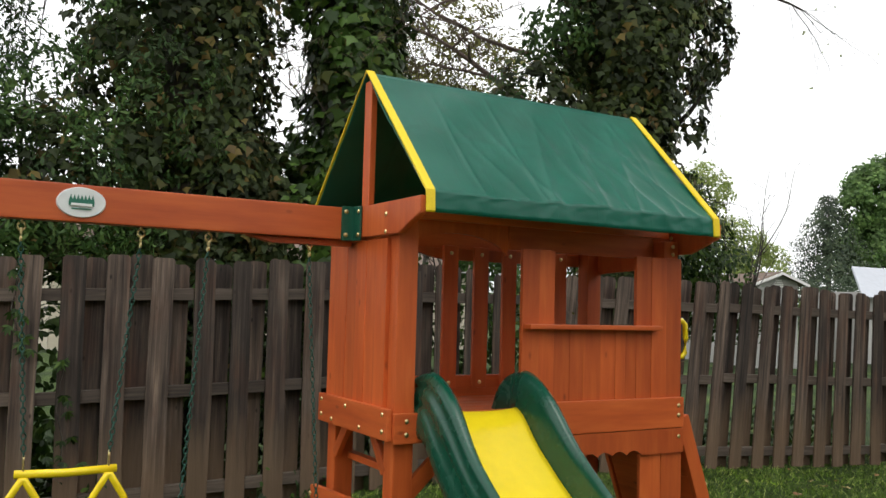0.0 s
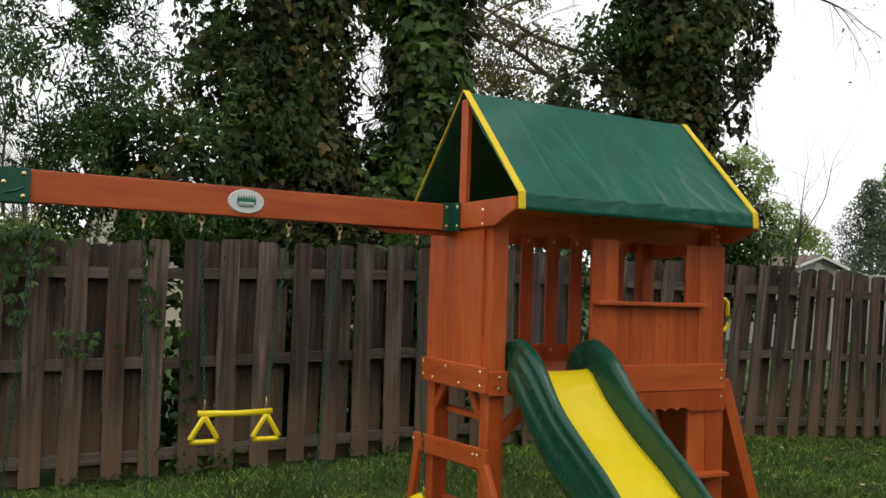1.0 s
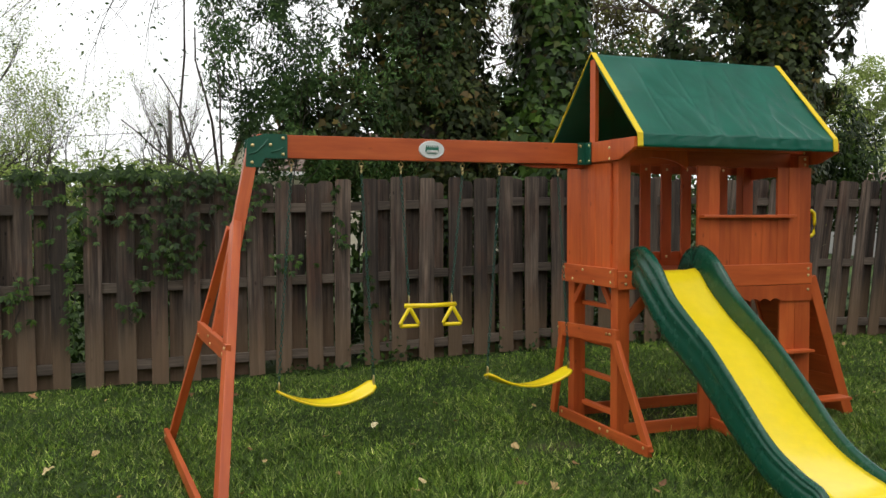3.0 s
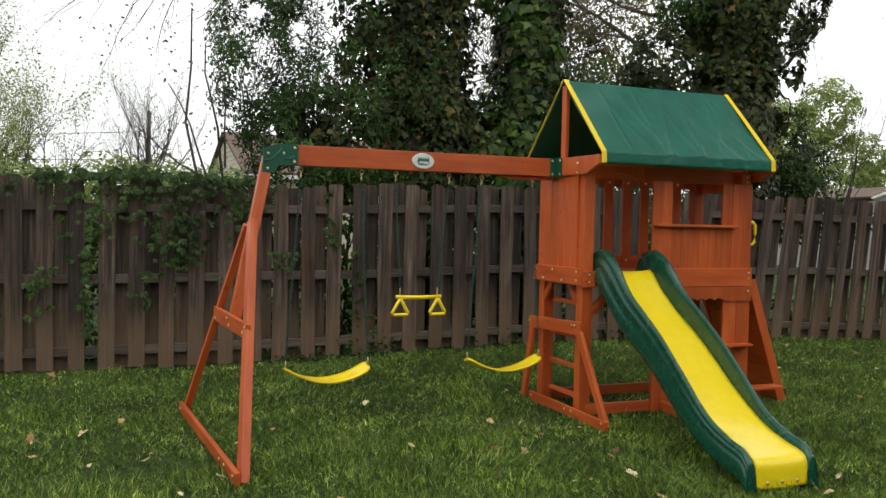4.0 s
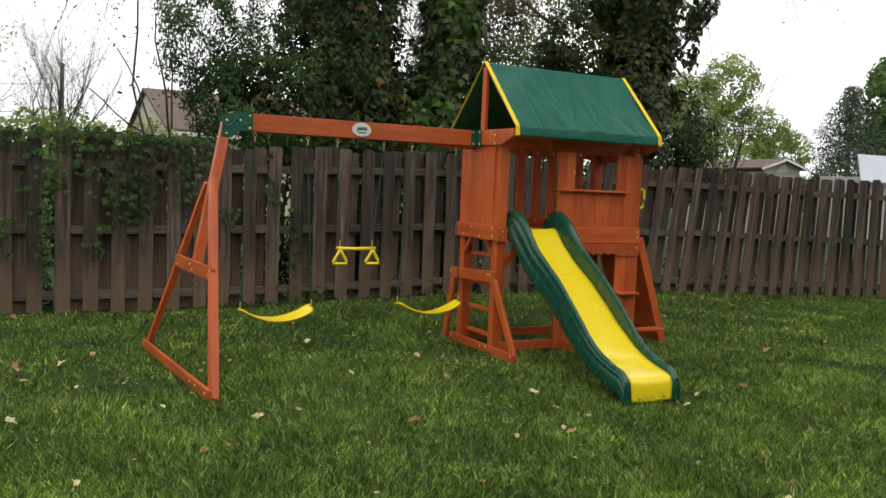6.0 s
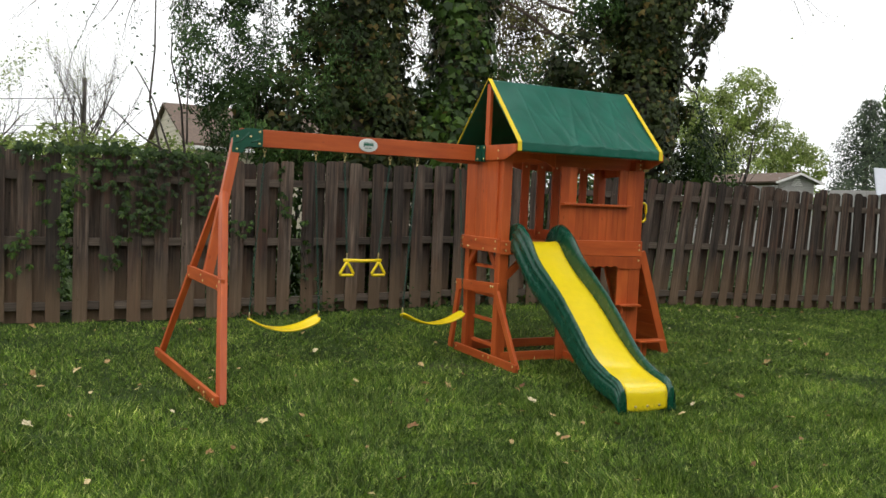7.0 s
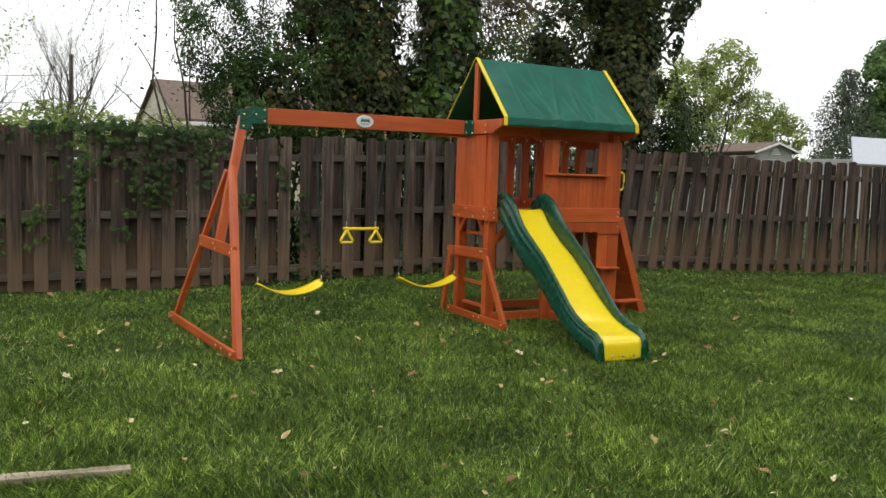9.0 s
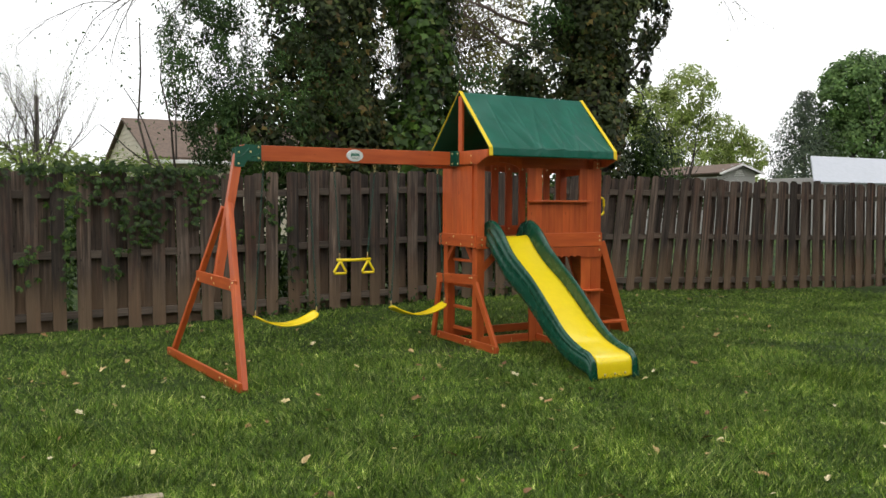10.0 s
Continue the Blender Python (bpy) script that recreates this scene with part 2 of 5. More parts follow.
def dry_leaf_material():
    """Fallen leaves: each its own brown, tan, straw or cream, blotched."""
    m, n, l, b = material("dry_leaves", 0.7, 0.0, 0.25)
    col = ramp(n, l, n.new("ShaderNodeObjectInfo").outputs["Random"], [(0.0, (0.16, 0.085, 0.045)), (0.25, (0.36, 0.21, 0.10)), (0.55, (0.48, 0.35, 0.17)), (0.8, (0.62, 0.52, 0.29)), (1.0, (0.72, 0.66, 0.46))])
    blot = noise_node(n, l, coords(n, l, (1, 1, 1), 30), 60, 4)
    col = mix(n, l, col, ramp(n, l, blot, [(0.35, (0.55, 0.48, 0.40)), (0.6, (1.1, 1.1, 1.05))]), 1.0, "MULTIPLY")
    l.new(col, b.inputs["Base Color"])
    return m


DRYLEAF = dry_leaf_material()
BARK = plain("bark", (0.055, 0.045, 0.036), 0.9, 0, 0.5, 14, 0.8)
TWIG = plain("brown_twigs", (0.14, 0.10, 0.08), 0.9, 0, 0.3, 14, 0.3)
PALEBARK = plain("pale_bark", (0.13, 0.115, 0.10), 0.9, 0, 0.4, 14, 0.6)
FARBARK = plain("grey_brown_bark", (0.075, 0.062, 0.055), 0.9, 0, 0.4, 14, 0.5)
SHINGLE = plain("brown_shingles", (0.125, 0.085, 0.062), 0.9, 0, 0.25, 9, 0.5)
SIDING = plain("cream_siding", (0.52, 0.47, 0.36), 0.6, 0, 0.05, 8, 0.05)
REARWALL = plain("rear_wall", (0.22, 0.15, 0.11), 0.8, 0, 0.15, 6, 0.2)
GREYSIDING = plain("pale_grey_siding", (0.36, 0.35, 0.33), 0.6, 0, 0.05, 8, 0.05)
WHITEMETAL = plain("white_sheet_metal", (0.40, 0.42, 0.46), 0.6, 0, 0.06, 6, 0.05)
WHITETRIM = plain("white_trim", (0.70, 0.69, 0.66), 0.6, 0, 0.05, 20, 0.05)
POLEWOOD = plain("grey_pole_wood", (0.16, 0.14, 0.13), 0.9, 0, 0.2, 20, 0.3)

# ---- mesh helpers ----
PLACE = {}
OFFSET = Vector((0, 0, 0))  # moves whole groups of things that are laid out together


def thing(name, label, category, at=Matrix.Identity(4), group="", kind=""):
    ob = new(name)
    ob.matrix_basis = Matrix.Translation(OFFSET) @ at
    PLACE[ob] = at.copy()
    return tagged(ob, label, category, group, kind)


def hold(ob, parent, world_m):
    if parent is not None:
        ob.parent = parent
        ob.matrix_basis = PLACE[parent].inverted() @ world_m
    else:
        ob.matrix_basis = world_m
    PLACE[ob] = world_m.copy()
    return ob


def part(name, bm, mat, parent=None, label="", at=Matrix.Identity(4), smooth=False):
    me = bpy.data.meshes.new(name)
    bm.to_mesh(me)
    bm.free()
    me.materials.append(mat)
    if smooth:
        for p in me.polygons:
            p.use_smooth = True
    return tagged(hold(new(name, me), parent, at), label)


def box(sx, sy, sz, bevel=0.006, seg=2):
    bm = bmesh.new()
    bmesh.ops.create_cube(bm, size=1)
    bmesh.ops.scale(bm, vec=(sx, sy, sz), verts=bm.verts)
    if bevel:
        bmesh.ops.bevel(bm, geom=list(bm.edges), offset=bevel, segments=seg, affect="EDGES", profile=0.7)
    return bm


def along(p, q, side=(1, 0, 0)):
    """A frame at the middle of p-q: z along it, x near side."""
    p, q = Vector(p), Vector(q)
    z = (q - p).normalized()
    x = Vector(side)
    x = (x - z * x.dot(z)).normalized()
    y = z.cross(x)
    m = Matrix((x, y, z)).transposed().to_4x4()
    m.translation = (p + q) / 2
    return m, (q - p).length


def board(name, parent, p, q, w, d, side=(1, 0, 0), mat=None, label="", bevel=0.006):
    """A board from p to q, w wide along side and d deep."""
    m, length = along(p, q, side)
    return part(name, box(w, d, length, bevel), mat or CEDAR, parent, label, m)


def prism(outline, depth, bevel=0.0):
    """An outline in x and z, extruded along y about its middle."""
    bm = bmesh.new()
    vs = [bm.verts.new((x, -depth / 2, z)) for x, z in outline]
    f = bm.faces.new(vs)
    r = bmesh.ops.extrude_face_region(bm, geom=[f])
    bmesh.ops.translate(bm, vec=(0, depth, 0), verts=[v for v in r["geom"] if isinstance(v, bmesh.types.BMVert)])
    bmesh.ops.recalc_face_normals(bm, faces=bm.faces)
    if bevel:
        bmesh.ops.bevel(bm, geom=list(bm.edges), offset=bevel, segments=2, affect="EDGES")
    return bm


def tube_bm(points, radii, sides=8, closed=False, cap=True):
    """A tube along points."""
    bm = bmesh.new()
    pts = [Vector(p) for p in points]
    n = len(pts)
    rings = []
    ref = Vector((0, 0, 1))
    for i, p in enumerate(pts):
        a = pts[(i - 1) % n] if closed or i > 0 else p
        b = pts[(i + 1) % n] if closed or i < n - 1 else p
        t = (b - a).normalized()
        u = ref.cross(t)
        if u.length < 0.05:
            u = Vector((1, 0, 0)).cross(t)
        u.normalize()
        w = t.cross(u)
        r = radii[i] if isinstance(radii, (list, tuple)) else radii
        rings.append([bm.verts.new(p + r * (math.cos(k * 2 * math.pi / sides) * u + math.sin(k * 2 * math.pi / sides) * w)) for k in range(sides)])
    for i in range(n if closed else n - 1):
        A, B = rings[i], rings[(i + 1) % n]
        for k in range(sides):
            bm.faces.new((A[k], A[(k + 1) % sides], B[(k + 1) % sides], B[k]))
    if cap and not closed:
        bm.faces.new(list(reversed(rings[0])))
        bm.faces.new(rings[-1])
    bmesh.ops.recalc_face_normals(bm, faces=bm.faces)
    return bm


def bolt_bm(r=0.011):
    bm = bmesh.new()
    bmesh.ops.create_uvsphere(bm, u_segments=10, v_segments=6, radius=r)
    bmesh.ops.scale(bm, vec=(1, 1, 0.5), verts=bm.verts)
    return bm


BOLT = {}


def bolt(parent, p, normal):
    if "m" not in BOLT:
        me = bpy.data.meshes.new("bolt")
        bm = bolt_bm()
        bm.to_mesh(me)
        bm.free()
        me.materials.append(ZINC)
        BOLT["m"] = me
    m = Vector(normal).to_track_quat("Z", "Y").to_matrix().to_4x4()
    m.translation = p
    return hold(new("bolt", BOLT["m"]), parent, m)


# ---- ground ----
def ease(k):
    k = min(1.0, max(0.0, k))
    return k * k * (3 - 2 * k)


def fence_rise(x):
    """How far the ground climbs along the back fence, and falls again along the side fence."""
    return 0.095 * ease((x + 0.5) / 4.6) * (1 - ease((x - 5.6) / 6.2))


def ground_height(x, y):
    return 0.02 * noise.noise(Vector((x * 0.35, y * 0.35, 3.1))) - 0.004 + fence_rise(x) * ease((y - 4.3) / 2.0)


def build_ground():
    n, m = 90, 70
    xs = [-12 + 30 * i / n for i in range(n + 1)]
    ys = [-10 + 20 * i / m for i in range(m + 1)]
    xs = [-900, -200, -40] + xs + [45, 200, 900]
    ys = [-900, -200, -40] + ys + [13, 17, 23, 30, 200, 900]
    bm = bmesh.new()
    grid = [[bm.verts.new((x, y, (ground_height(x, y) if abs(x) < 30 and abs(y) < 20 else -0.02) + 0.22 * ease((y - 9.0) / 14.0))) for x in xs] for y in ys]
    for j in range(len(ys) - 1):
        for i in range(len(xs) - 1):
            bm.faces.new((grid[j][i], grid[j][i + 1], grid[j + 1][i + 1], grid[j + 1][i]))
    return tagged(part("ground", bm, LAWN, smooth=True), "green mown lawn with worn patches", "lawn", kind="structure")


build_ground()

def build_rear_wall():
    """Unseen plain walls, added behind and beside the walk to block low sky light."""
    w = part("wall_rear", box(26, 0.25, 5.2, 0.01), REARWALL, None, at=pose(0, -9.0, 2.6))
    tagged(w, "plain brown unseen wall added behind the walk to block low sky light", "wall", kind="structure")
    w = part("wall_side", box(0.25, 12.5, 5.2, 0.01), REARWALL, None, at=pose(13.2, -2.6, 2.6))
    tagged(w, "plain brown unseen wall added on the right to block low sky light", "wall", kind="structure")


build_rear_wall()

# ---- play tower ----
X0, X1, YF, YB = 2.235, 3.86, 3.448, 4.14
DECK, PLATE = 1.12, 1.86
YBEAM = 3.87


def build_tower():
    t = thing("play_tower", "red-stained wooden playhouse tower with a green canvas roof on the lawn", "playhouse", pose((X0 + X1) / 2, (YF + YB) / 2, 0))
    w = 0.095
    # corner posts and the middle post
    for x, y in ((X0 + 0.055, YF + 0.05), (X0 + 0.055, YB - 0.05), (X1 - 0.055, YF + 0.05), (X1 - 0.055, YB - 0.05)):
        board("post", t, (x, y, 0.0), (x, y, PLATE + 0.08), w, 0.085)
    # side wall facing the swings: vertical boards on a band
    n = 6
    for i in range(n):
        y0 = YF + 0.075 + (YB - YF - 0.085) * i / n
        y1 = YF + 0.075 + (YB - YF - 0.085) * (i + 1) / n
        board("wall_board", t, (X0 - 0.002 + 0.003 * (i % 2), (y0 + y1) / 2, 1.12), (X0 - 0.002 + 0.003 * (i % 2), (y0 + y1) / 2, 1.865), 0.02, y1 - y0 - 0.001, bevel=0.0025)
    board("band", t, (X0 - 0.022, YF - 0.01, 1.09), (X0 - 0.022, YB + 0.02, 1.09), 0.026, 0.13, (1, 0, 0))
    for y, z in ((YF + 0.03, 1.13), (YF + 0.03, 1.06), (YF + 0.25, 1.05), (YF + 0.40, 1.125), (YF + 0.55, 1.05), (YB - 0.02, 1.13), (YB - 0.02, 1.06)):
        bolt(t, (X0 - 0.036, y, z), (-1, 0, 0))
    # deck
    for i in range(6):
        y = YF + 0.02 + (YB - YF - 0.04) * (i + 0.5) / 6
        board("deck_board", t, (X0 + 0.02, y, DECK - 0.012), (X1 - 0.02, y, DECK - 0.012), (YB - YF - 0.04) / 6 - 0.006, 0.024, (0, 1, 0))
    # front: band beside the slide, band and scalloped apron under the window panel
    board("band", t, (X0 - 0.008, YF - 0.012, 1.075), (2.86, YF - 0.012, 1.075), 0.026, 0.125, (0, 1, 0))
    for z in (1.105, 1.05):
        bolt(t, (X0 + 0.05, YF - 0.027, z), (0, -1, 0))
    board("band", t, (2.85, YF - 0.014, 1.083), (X1 + 0.006, YF - 0.014, 1.083), 0.028, 0.150, (0, 1, 0))
    lo = [(2.85, 1.005), (X1 + 0.006, 1.005), (X1 + 0.006, 0.886)]
    a, b = X1 - 0.28, 2.85
    k = 8
    lo.append((X1 - 0.26, 0.886))
    for i in range(k * 6 + 1):
        u = i / (k * 6)
        lo.append((a + (b - a) * u, 0.892 + 0.020 * abs(math.sin(math.pi * k * u)) ** 0.8 * 1.0))
    part("scalloped_apron", prism([(x, z) for x, z in lo], 0.026), CEDAR, t, "board with a scalloped lower edge", pose(0, YF - 0.013, 0))
    for z in (1.118, 1.07, 0.965):
        bolt(t, (X1 - 0.03, YF - 0.029, z), (0, -1, 0))
    # front window panel: jamb boards, boards under the sill, right boards
    def front(x0, x1, z0, z1, y=YF, name="wall_board"):
        board(name, t, ((x0 + x1) / 2, y, z0), ((x0 + x1) / 2, y, z1), x1 - x0 - 0.001, 0.02, bevel=0.0025)
    front(2.866, 2.962, 1.158, 1.852, YF - 0.004, "jamb")
    front(2.962, 3.052, 1.158, 1.852)
    x = 3.052
    for wd in (0.092, 0.080, 0.108, 0.092, 0.066, 0.067):
        front(x, x + wd, 1.158, 1.50, YF + 0.002 * ((x * 100) % 2))
        x += wd
    front(3.557, 3.655, 1.158, 1.852)
    front(3.655, 3.757, 1.158, 1.852, YF - 0.003)
    front(3.757, X1, 1.158, 1.852)
    board("window_shelf", t, (2.879, YF - 0.030, 1.502), (3.682, YF - 0.030, 1.502), 0.07, 0.022, (0, 1, 0))
    board("header", t, (2.86, YF + 0.10, 1.91), (X1 - 0.1, YF + 0.10, 1.91), 0.022, 0.12, (0, 1, 0))
    for z in (1.915, 1.875):
        bolt(t, (X1 - 0.045, YF + 0.004, z), (0, -1, 0))
    board("eave_board", t, (X0, YF + 0.09, 1.985), (X1, YF + 0.09, 1.985), 0.03, 0.05, (0, 1, 0))
    # head over the slide opening, arched
    arch = [(X0 + 0.1, 1.965), (2.86, 1.965)] + [(2.86 - 0.54 * i / 16, 1.825 + 0.085 * math.sin(math.pi * i / 16) ** 0.6) for i in range(17)]
    part("arched_head", prism(arch, 0.02), CEDAR, t, "", pose(0, YF + 0.112, 0))
    # lower front: panel by the far corner, boards at the middle, ground board
    front(3.59, 3.725, 0.0, 0.90)
    front(3.725, 3.865, 0.0, 0.90, YF - 0.003)
    front(2.897, 2.985, 0.0, 1.05, YF + 0.003)
    front(2.985, 3.08, 0.0, 1.05)
    board("ground_board", t, (X0 + 0.06, YF + 0.02, 0.055), (3.04, YF + 0.02, 0.055), 0.028, 0.085, (0, 1, 0))
    board("ground_brace", t, (3.0, YF - 0.01, 0.05), (2.98, YF - 0.50, 0.03), 0.03, 0.08, (1, 0, 0))
    board("knee_brace", t, (X0 + 0.09, YF + 0.03, 0.80), (X0 + 0.34, YF + 0.03, 1.03), 0.028, 0.07, (0, 1, 0))
    # serving shelf and bench under the deck
    board("counter", t, (3.59, YF - 0.04, 0.52), (3.85, YF - 0.04, 0.52), 0.09, 0.02, (0, 1, 0))
    board("counter_support", t, (3.64, YF - 0.03, 0.44), (3.64, YF - 0.03, 0.51), 0.02, 0.05)
    # swing-side stabiliser: rail, diagonal leg and foot board
    xs = X0 - 0.03
    board("side_rail", t, (xs, YB + 0.06, 0.665), (xs, YF - 0.06, 0.70), 0.03, 0.10, (1, 0, 0))
    board("diagonal_leg", t, (xs, YF - 0.01, 0.70), (xs, YF - 0.435, 0.02), 0.032, 0.065, (1, 0, 0))
    board("foot_board", t, (xs - 0.01, YB + 0.02, 0.045), (xs - 0.01, YF - 0.455, 0.035), 0.03, 0.075, (1, 0, 0))
    for y, z in ((YF + 0.0, 0.715), (YF + 0.04, 0.713), (YB + 0.03, 0.68), (YF - 0.405, 0.05), (YF + 0.02, 0.055), (YB - 0.03, 0.055), (YF + 0.12, 0.05)):
        bolt(t, (xs - 0.028, y, z), (-1, 0, 0))
    board("diagonal_leg", t, (xs, YB + 0.0, 0.70), (xs - 0.01, YB + 0.13, 0.02), 0.032, 0.065, (1, 0, 0))
    for z in (0.87, 0.60, 0.36, 0.13):
        board("rung", t, (X0 + 0.10, YF + 0.06, z), (X0 + 0.10, YB - 0.06, z), 0.05, 0.03)
    for s, y in ((1, YF + 0.09), (-1, YB - 0.09)):
        board("knee_brace", t, (X0 + 0.02, y, 0.88), (X0 + 0.02, y + s * 0.12, 1.03), 0.028, 0.05)
    # back: rail, three slats, arched head, ledger and low boards
    board("band", t, (X0, YB, 1.09), (X1, YB, 1.09), 0.026, 0.14, (0, 1, 0))
    board("back_rail", t, (X0 + 0.1, YB, 1.188), (X1 - 0.1, YB, 1.188), 0.024, 0.075, (0, 1, 0))
    for x in (2.893, 3.082, 3.265, 3.44, 3.61):
        board("slat", t, (x, YB - 0.022, 1.16), (x, YB - 0.022, 1.90), 0.09, 0.02)
        for z in (1.19, 1.86):
            bolt(t, (x, YB - 0.034, z), (0, -1, 0))
    back = [(X0 + 0.1, 1.93), (X1 - 0.1, 1.93), (X1 - 0.1, 1.826), (2.86, 1.826), (2.78, 1.838), (2.70, 1.862), (2.60, 1.875), (2.50, 1.862), (2.42, 1.838), (X0 + 0.1, 1.826)]
    part("back_head", prism(back, 0.02), CEDAR, t, "", pose(0, YB, 0))
    board("back_header", t, (X0, YB, 1.95), (X1, YB, 1.95), 0.028, 0.13, (0, 1, 0))
    board("ground_board", t, (X0 + 0.06, YB - 0.02, 0.055), (X1 - 0.05, YB - 0.02, 0.055), 0.028, 0.085, (0, 1, 0))
    # far side: head boards over an opening, band
    board("band", t, (X1 + 0.012, YF + 0.012, 1.09), (X1 + 0.012, YB, 1.09), 0.026, 0.14, (1, 0, 0))
    part("side_head", prism([(YF + 0.05, 1.93), (YB, 1.93), (YB, 1.58), (YB - 0.025, 1.60), (YB - 0.04, 1.75), (YB - 0.085, 1.784), (YB - 0.20, 1.793), (YF + 0.20, 1.805), (YF + 0.05, 1.805)], 0.02), CEDAR, t, "", pose(X1 - 0.02, 0, 0) @ Matrix.Rotation(radians(90), 4, "Z"))
    # gable ties with cut ends, king posts, ridge, rafters under the canvas
    yc = (YF + YB) / 2
    tie = [(-0.582, 1.950), (-0.582, 2.018), (0.582, 2.018), (0.582, 1.950), (0.40, 1.878), (-0.40, 1.878)]
    for x in (X0 - 0.012, X1 + 0.02):
        part("gable_tie", prism(tie, 0.03, 0.004), CEDAR, t, "", pose(x, yc, 0) @ Matrix.Rotation(radians(90), 4, "Z"))
        for y in (yc - 0.28, yc + 0.28):
            for z in (1.89, 1.965):
                bolt(t, (x - 0.016, y, z), (-1, 0, 0))
    for x in (X0 + 0.02, X1 - 0.02):
        board("king_post", t, (x, yc, 1.87), (x, yc, 2.60), 0.03, 0.072)
    board("ridge", t, (X0 + 0.03, yc, 2.555), (X1 - 0.03, yc, 2.555), 0.035, 0.07, (0, 1, 0))
    part("canopy", canopy_bm(yc), CANVAS, t, "wrinkled green vinyl canopy", smooth=True)
    cano = t.children[-1]
    for x0, x1 in ((X0 - 0.010, X0 + 0.030), (X1 - 0.030, X1 + 0.010)):
        for s in (-1, 1):
            bm = bmesh.new()
            prof = [(0.0, 2.647), (s * 0.305, 2.335), (s * 0.590, 2.040), (s * 0.595, 1.956)]
            rows = [[bm.verts.new((x, yc + y * (1.0 + dd), z + dz)) for x in (x0, x1)] for dd, dz in ((0.006, 0.003), (-0.004, -0.004)) for y, z in prof]
            for o in (0, 4):
                for i in range(3):
                    bm.faces.new((rows[o + i][0], rows[o + i][1], rows[o + i + 1][1], rows[o + i + 1][0]))
            for i in range(3):
                for c in (0, 1):
                    bm.faces.new((rows[i][c], rows[i + 1][c], rows[i + 5][c], rows[i + 4][c]))
            bm.faces.new((rows[3][0], rows[3][1], rows[7][1], rows[7][0]))
            bmesh.ops.recalc_face_normals(bm, faces=bm.faces)
            part("trim", bm, TRIM, cano, "yellow edge binding")
    # steel plate that takes the swing beam
    part("beam_plate", box(0.010, 0.075, 0.155, 0.003), GREENMETAL, t, "green steel plate", pose(X0 - 0.034, YBEAM - 0.086, 1.943))
    part("beam_plate", box(0.062, 0.010, 0.155, 0.003), GREENMETAL, t, "green steel plate", pose(X0 - 0.064, YBEAM - 0.050, 1.943))
    for z in (1.89, 1.995):
        bolt(t, (X0 - 0.041, YBEAM - 0.108, z), (-1, 0, 0))
        bolt(t, (X0 - 0.076, YBEAM - 0.057, z), (0, -1, 0))
    return t


def canopy_bm(yc):
    """Canvas over the ridge, sagging a little, with a hanging eave flap, pulled wrinkles and packing folds."""
    bm = bmesh.new()
    prof = []
    steps = [k * 0.0213 for k in range(40)] + [0.843, 0.853, 0.862, 0.872, 0.885, 0.91, 0.94, 0.97, 1.0]
    for u in [-k for k in reversed(steps[1:])] + steps:
        a = abs(u)
        if a < 0.86:
            k = a / 0.86
            y, z = 0.583 * k, 2.64 - (2.64 - 2.038) * k - 0.016 * math.sin(math.pi * k)
        else:
            k = (a - 0.86) / 0.14
            y, z = 0.583 + 0.006 * k, 2.038 - 0.085 * k
        prof.append((math.copysign(y, u), z, a))
    nx = 170
    pulls = ((2.62, 0.35, 0.004, 0.025), (2.80, 0.30, 0.005, 0.02), (2.98, -0.30, 0.007, 0.03), (3.10, 0.10, 0.006, 0.022), (3.22, -0.15, 0.006, 0.02), (3.36, 0.42, 0.008, 0.026), (3.47, -0.30, 0.007, 0.024), (3.58, 0.45, 0.006, 0.02), (3.66, -0.1, 0.004, 0.02))
    folds = (2.52, 2.84, 3.30, 3.62)
    rows = []
    for i in range(nx + 1):
        x = X0 - 0.006 + (X1 + 0.012 - X0) * i / nx
        row = []
        for y, z, a in prof:
            w = noise.noise(Vector((x * 2.6 + a * 2.0, y * 1.2, 1.7))) * 0.019 + noise.noise(Vector((x * 8.0 - a * 7, a * 2.0 + (3 if y > 0 else 0), 5.3))) * 0.004
            for cx, slope, amp, wide in pulls:
                d = abs(x - cx - slope * (a - 0.5))
                w += 1.3 * amp * math.exp(-(d / wide) ** 1.3) * min(1, a * 1.5)
            for fx in folds:
                w += 0.005 * math.exp(-abs(x - fx) / 0.008)
            w += 0.005 * math.exp(-abs(a - 0.42 - 0.02 * math.sin(x * 5)) / 0.012)
            f = min(1, a / 0.12) * (1.0 if a < 0.86 else 0.35)
            if a > 0.85:
                w += noise.noise(Vector((x * 16.0 + a * 60, a * 12, 8.0))) * 0.009
            s = math.copysign(1, y) if y else 0
            row.append(bm.verts.new((x, yc + y + s * w * f * 0.75, z + w * f * 0.65 * (1 if a < 0.86 else 0.2))))
        rows.append(row)
    for i in range(nx):
        for j in range(len(prof) - 1):
            bm.faces.new((rows[i][j], rows[i + 1][j], rows[i + 1][j + 1], rows[i][j + 1]))
    bmesh.ops.recalc_face_normals(bm, faces=bm.faces)
    bmesh.ops.solidify(bm, geom=bm.faces[:], thickness=0.003)
    return bm


tower = build_tower()


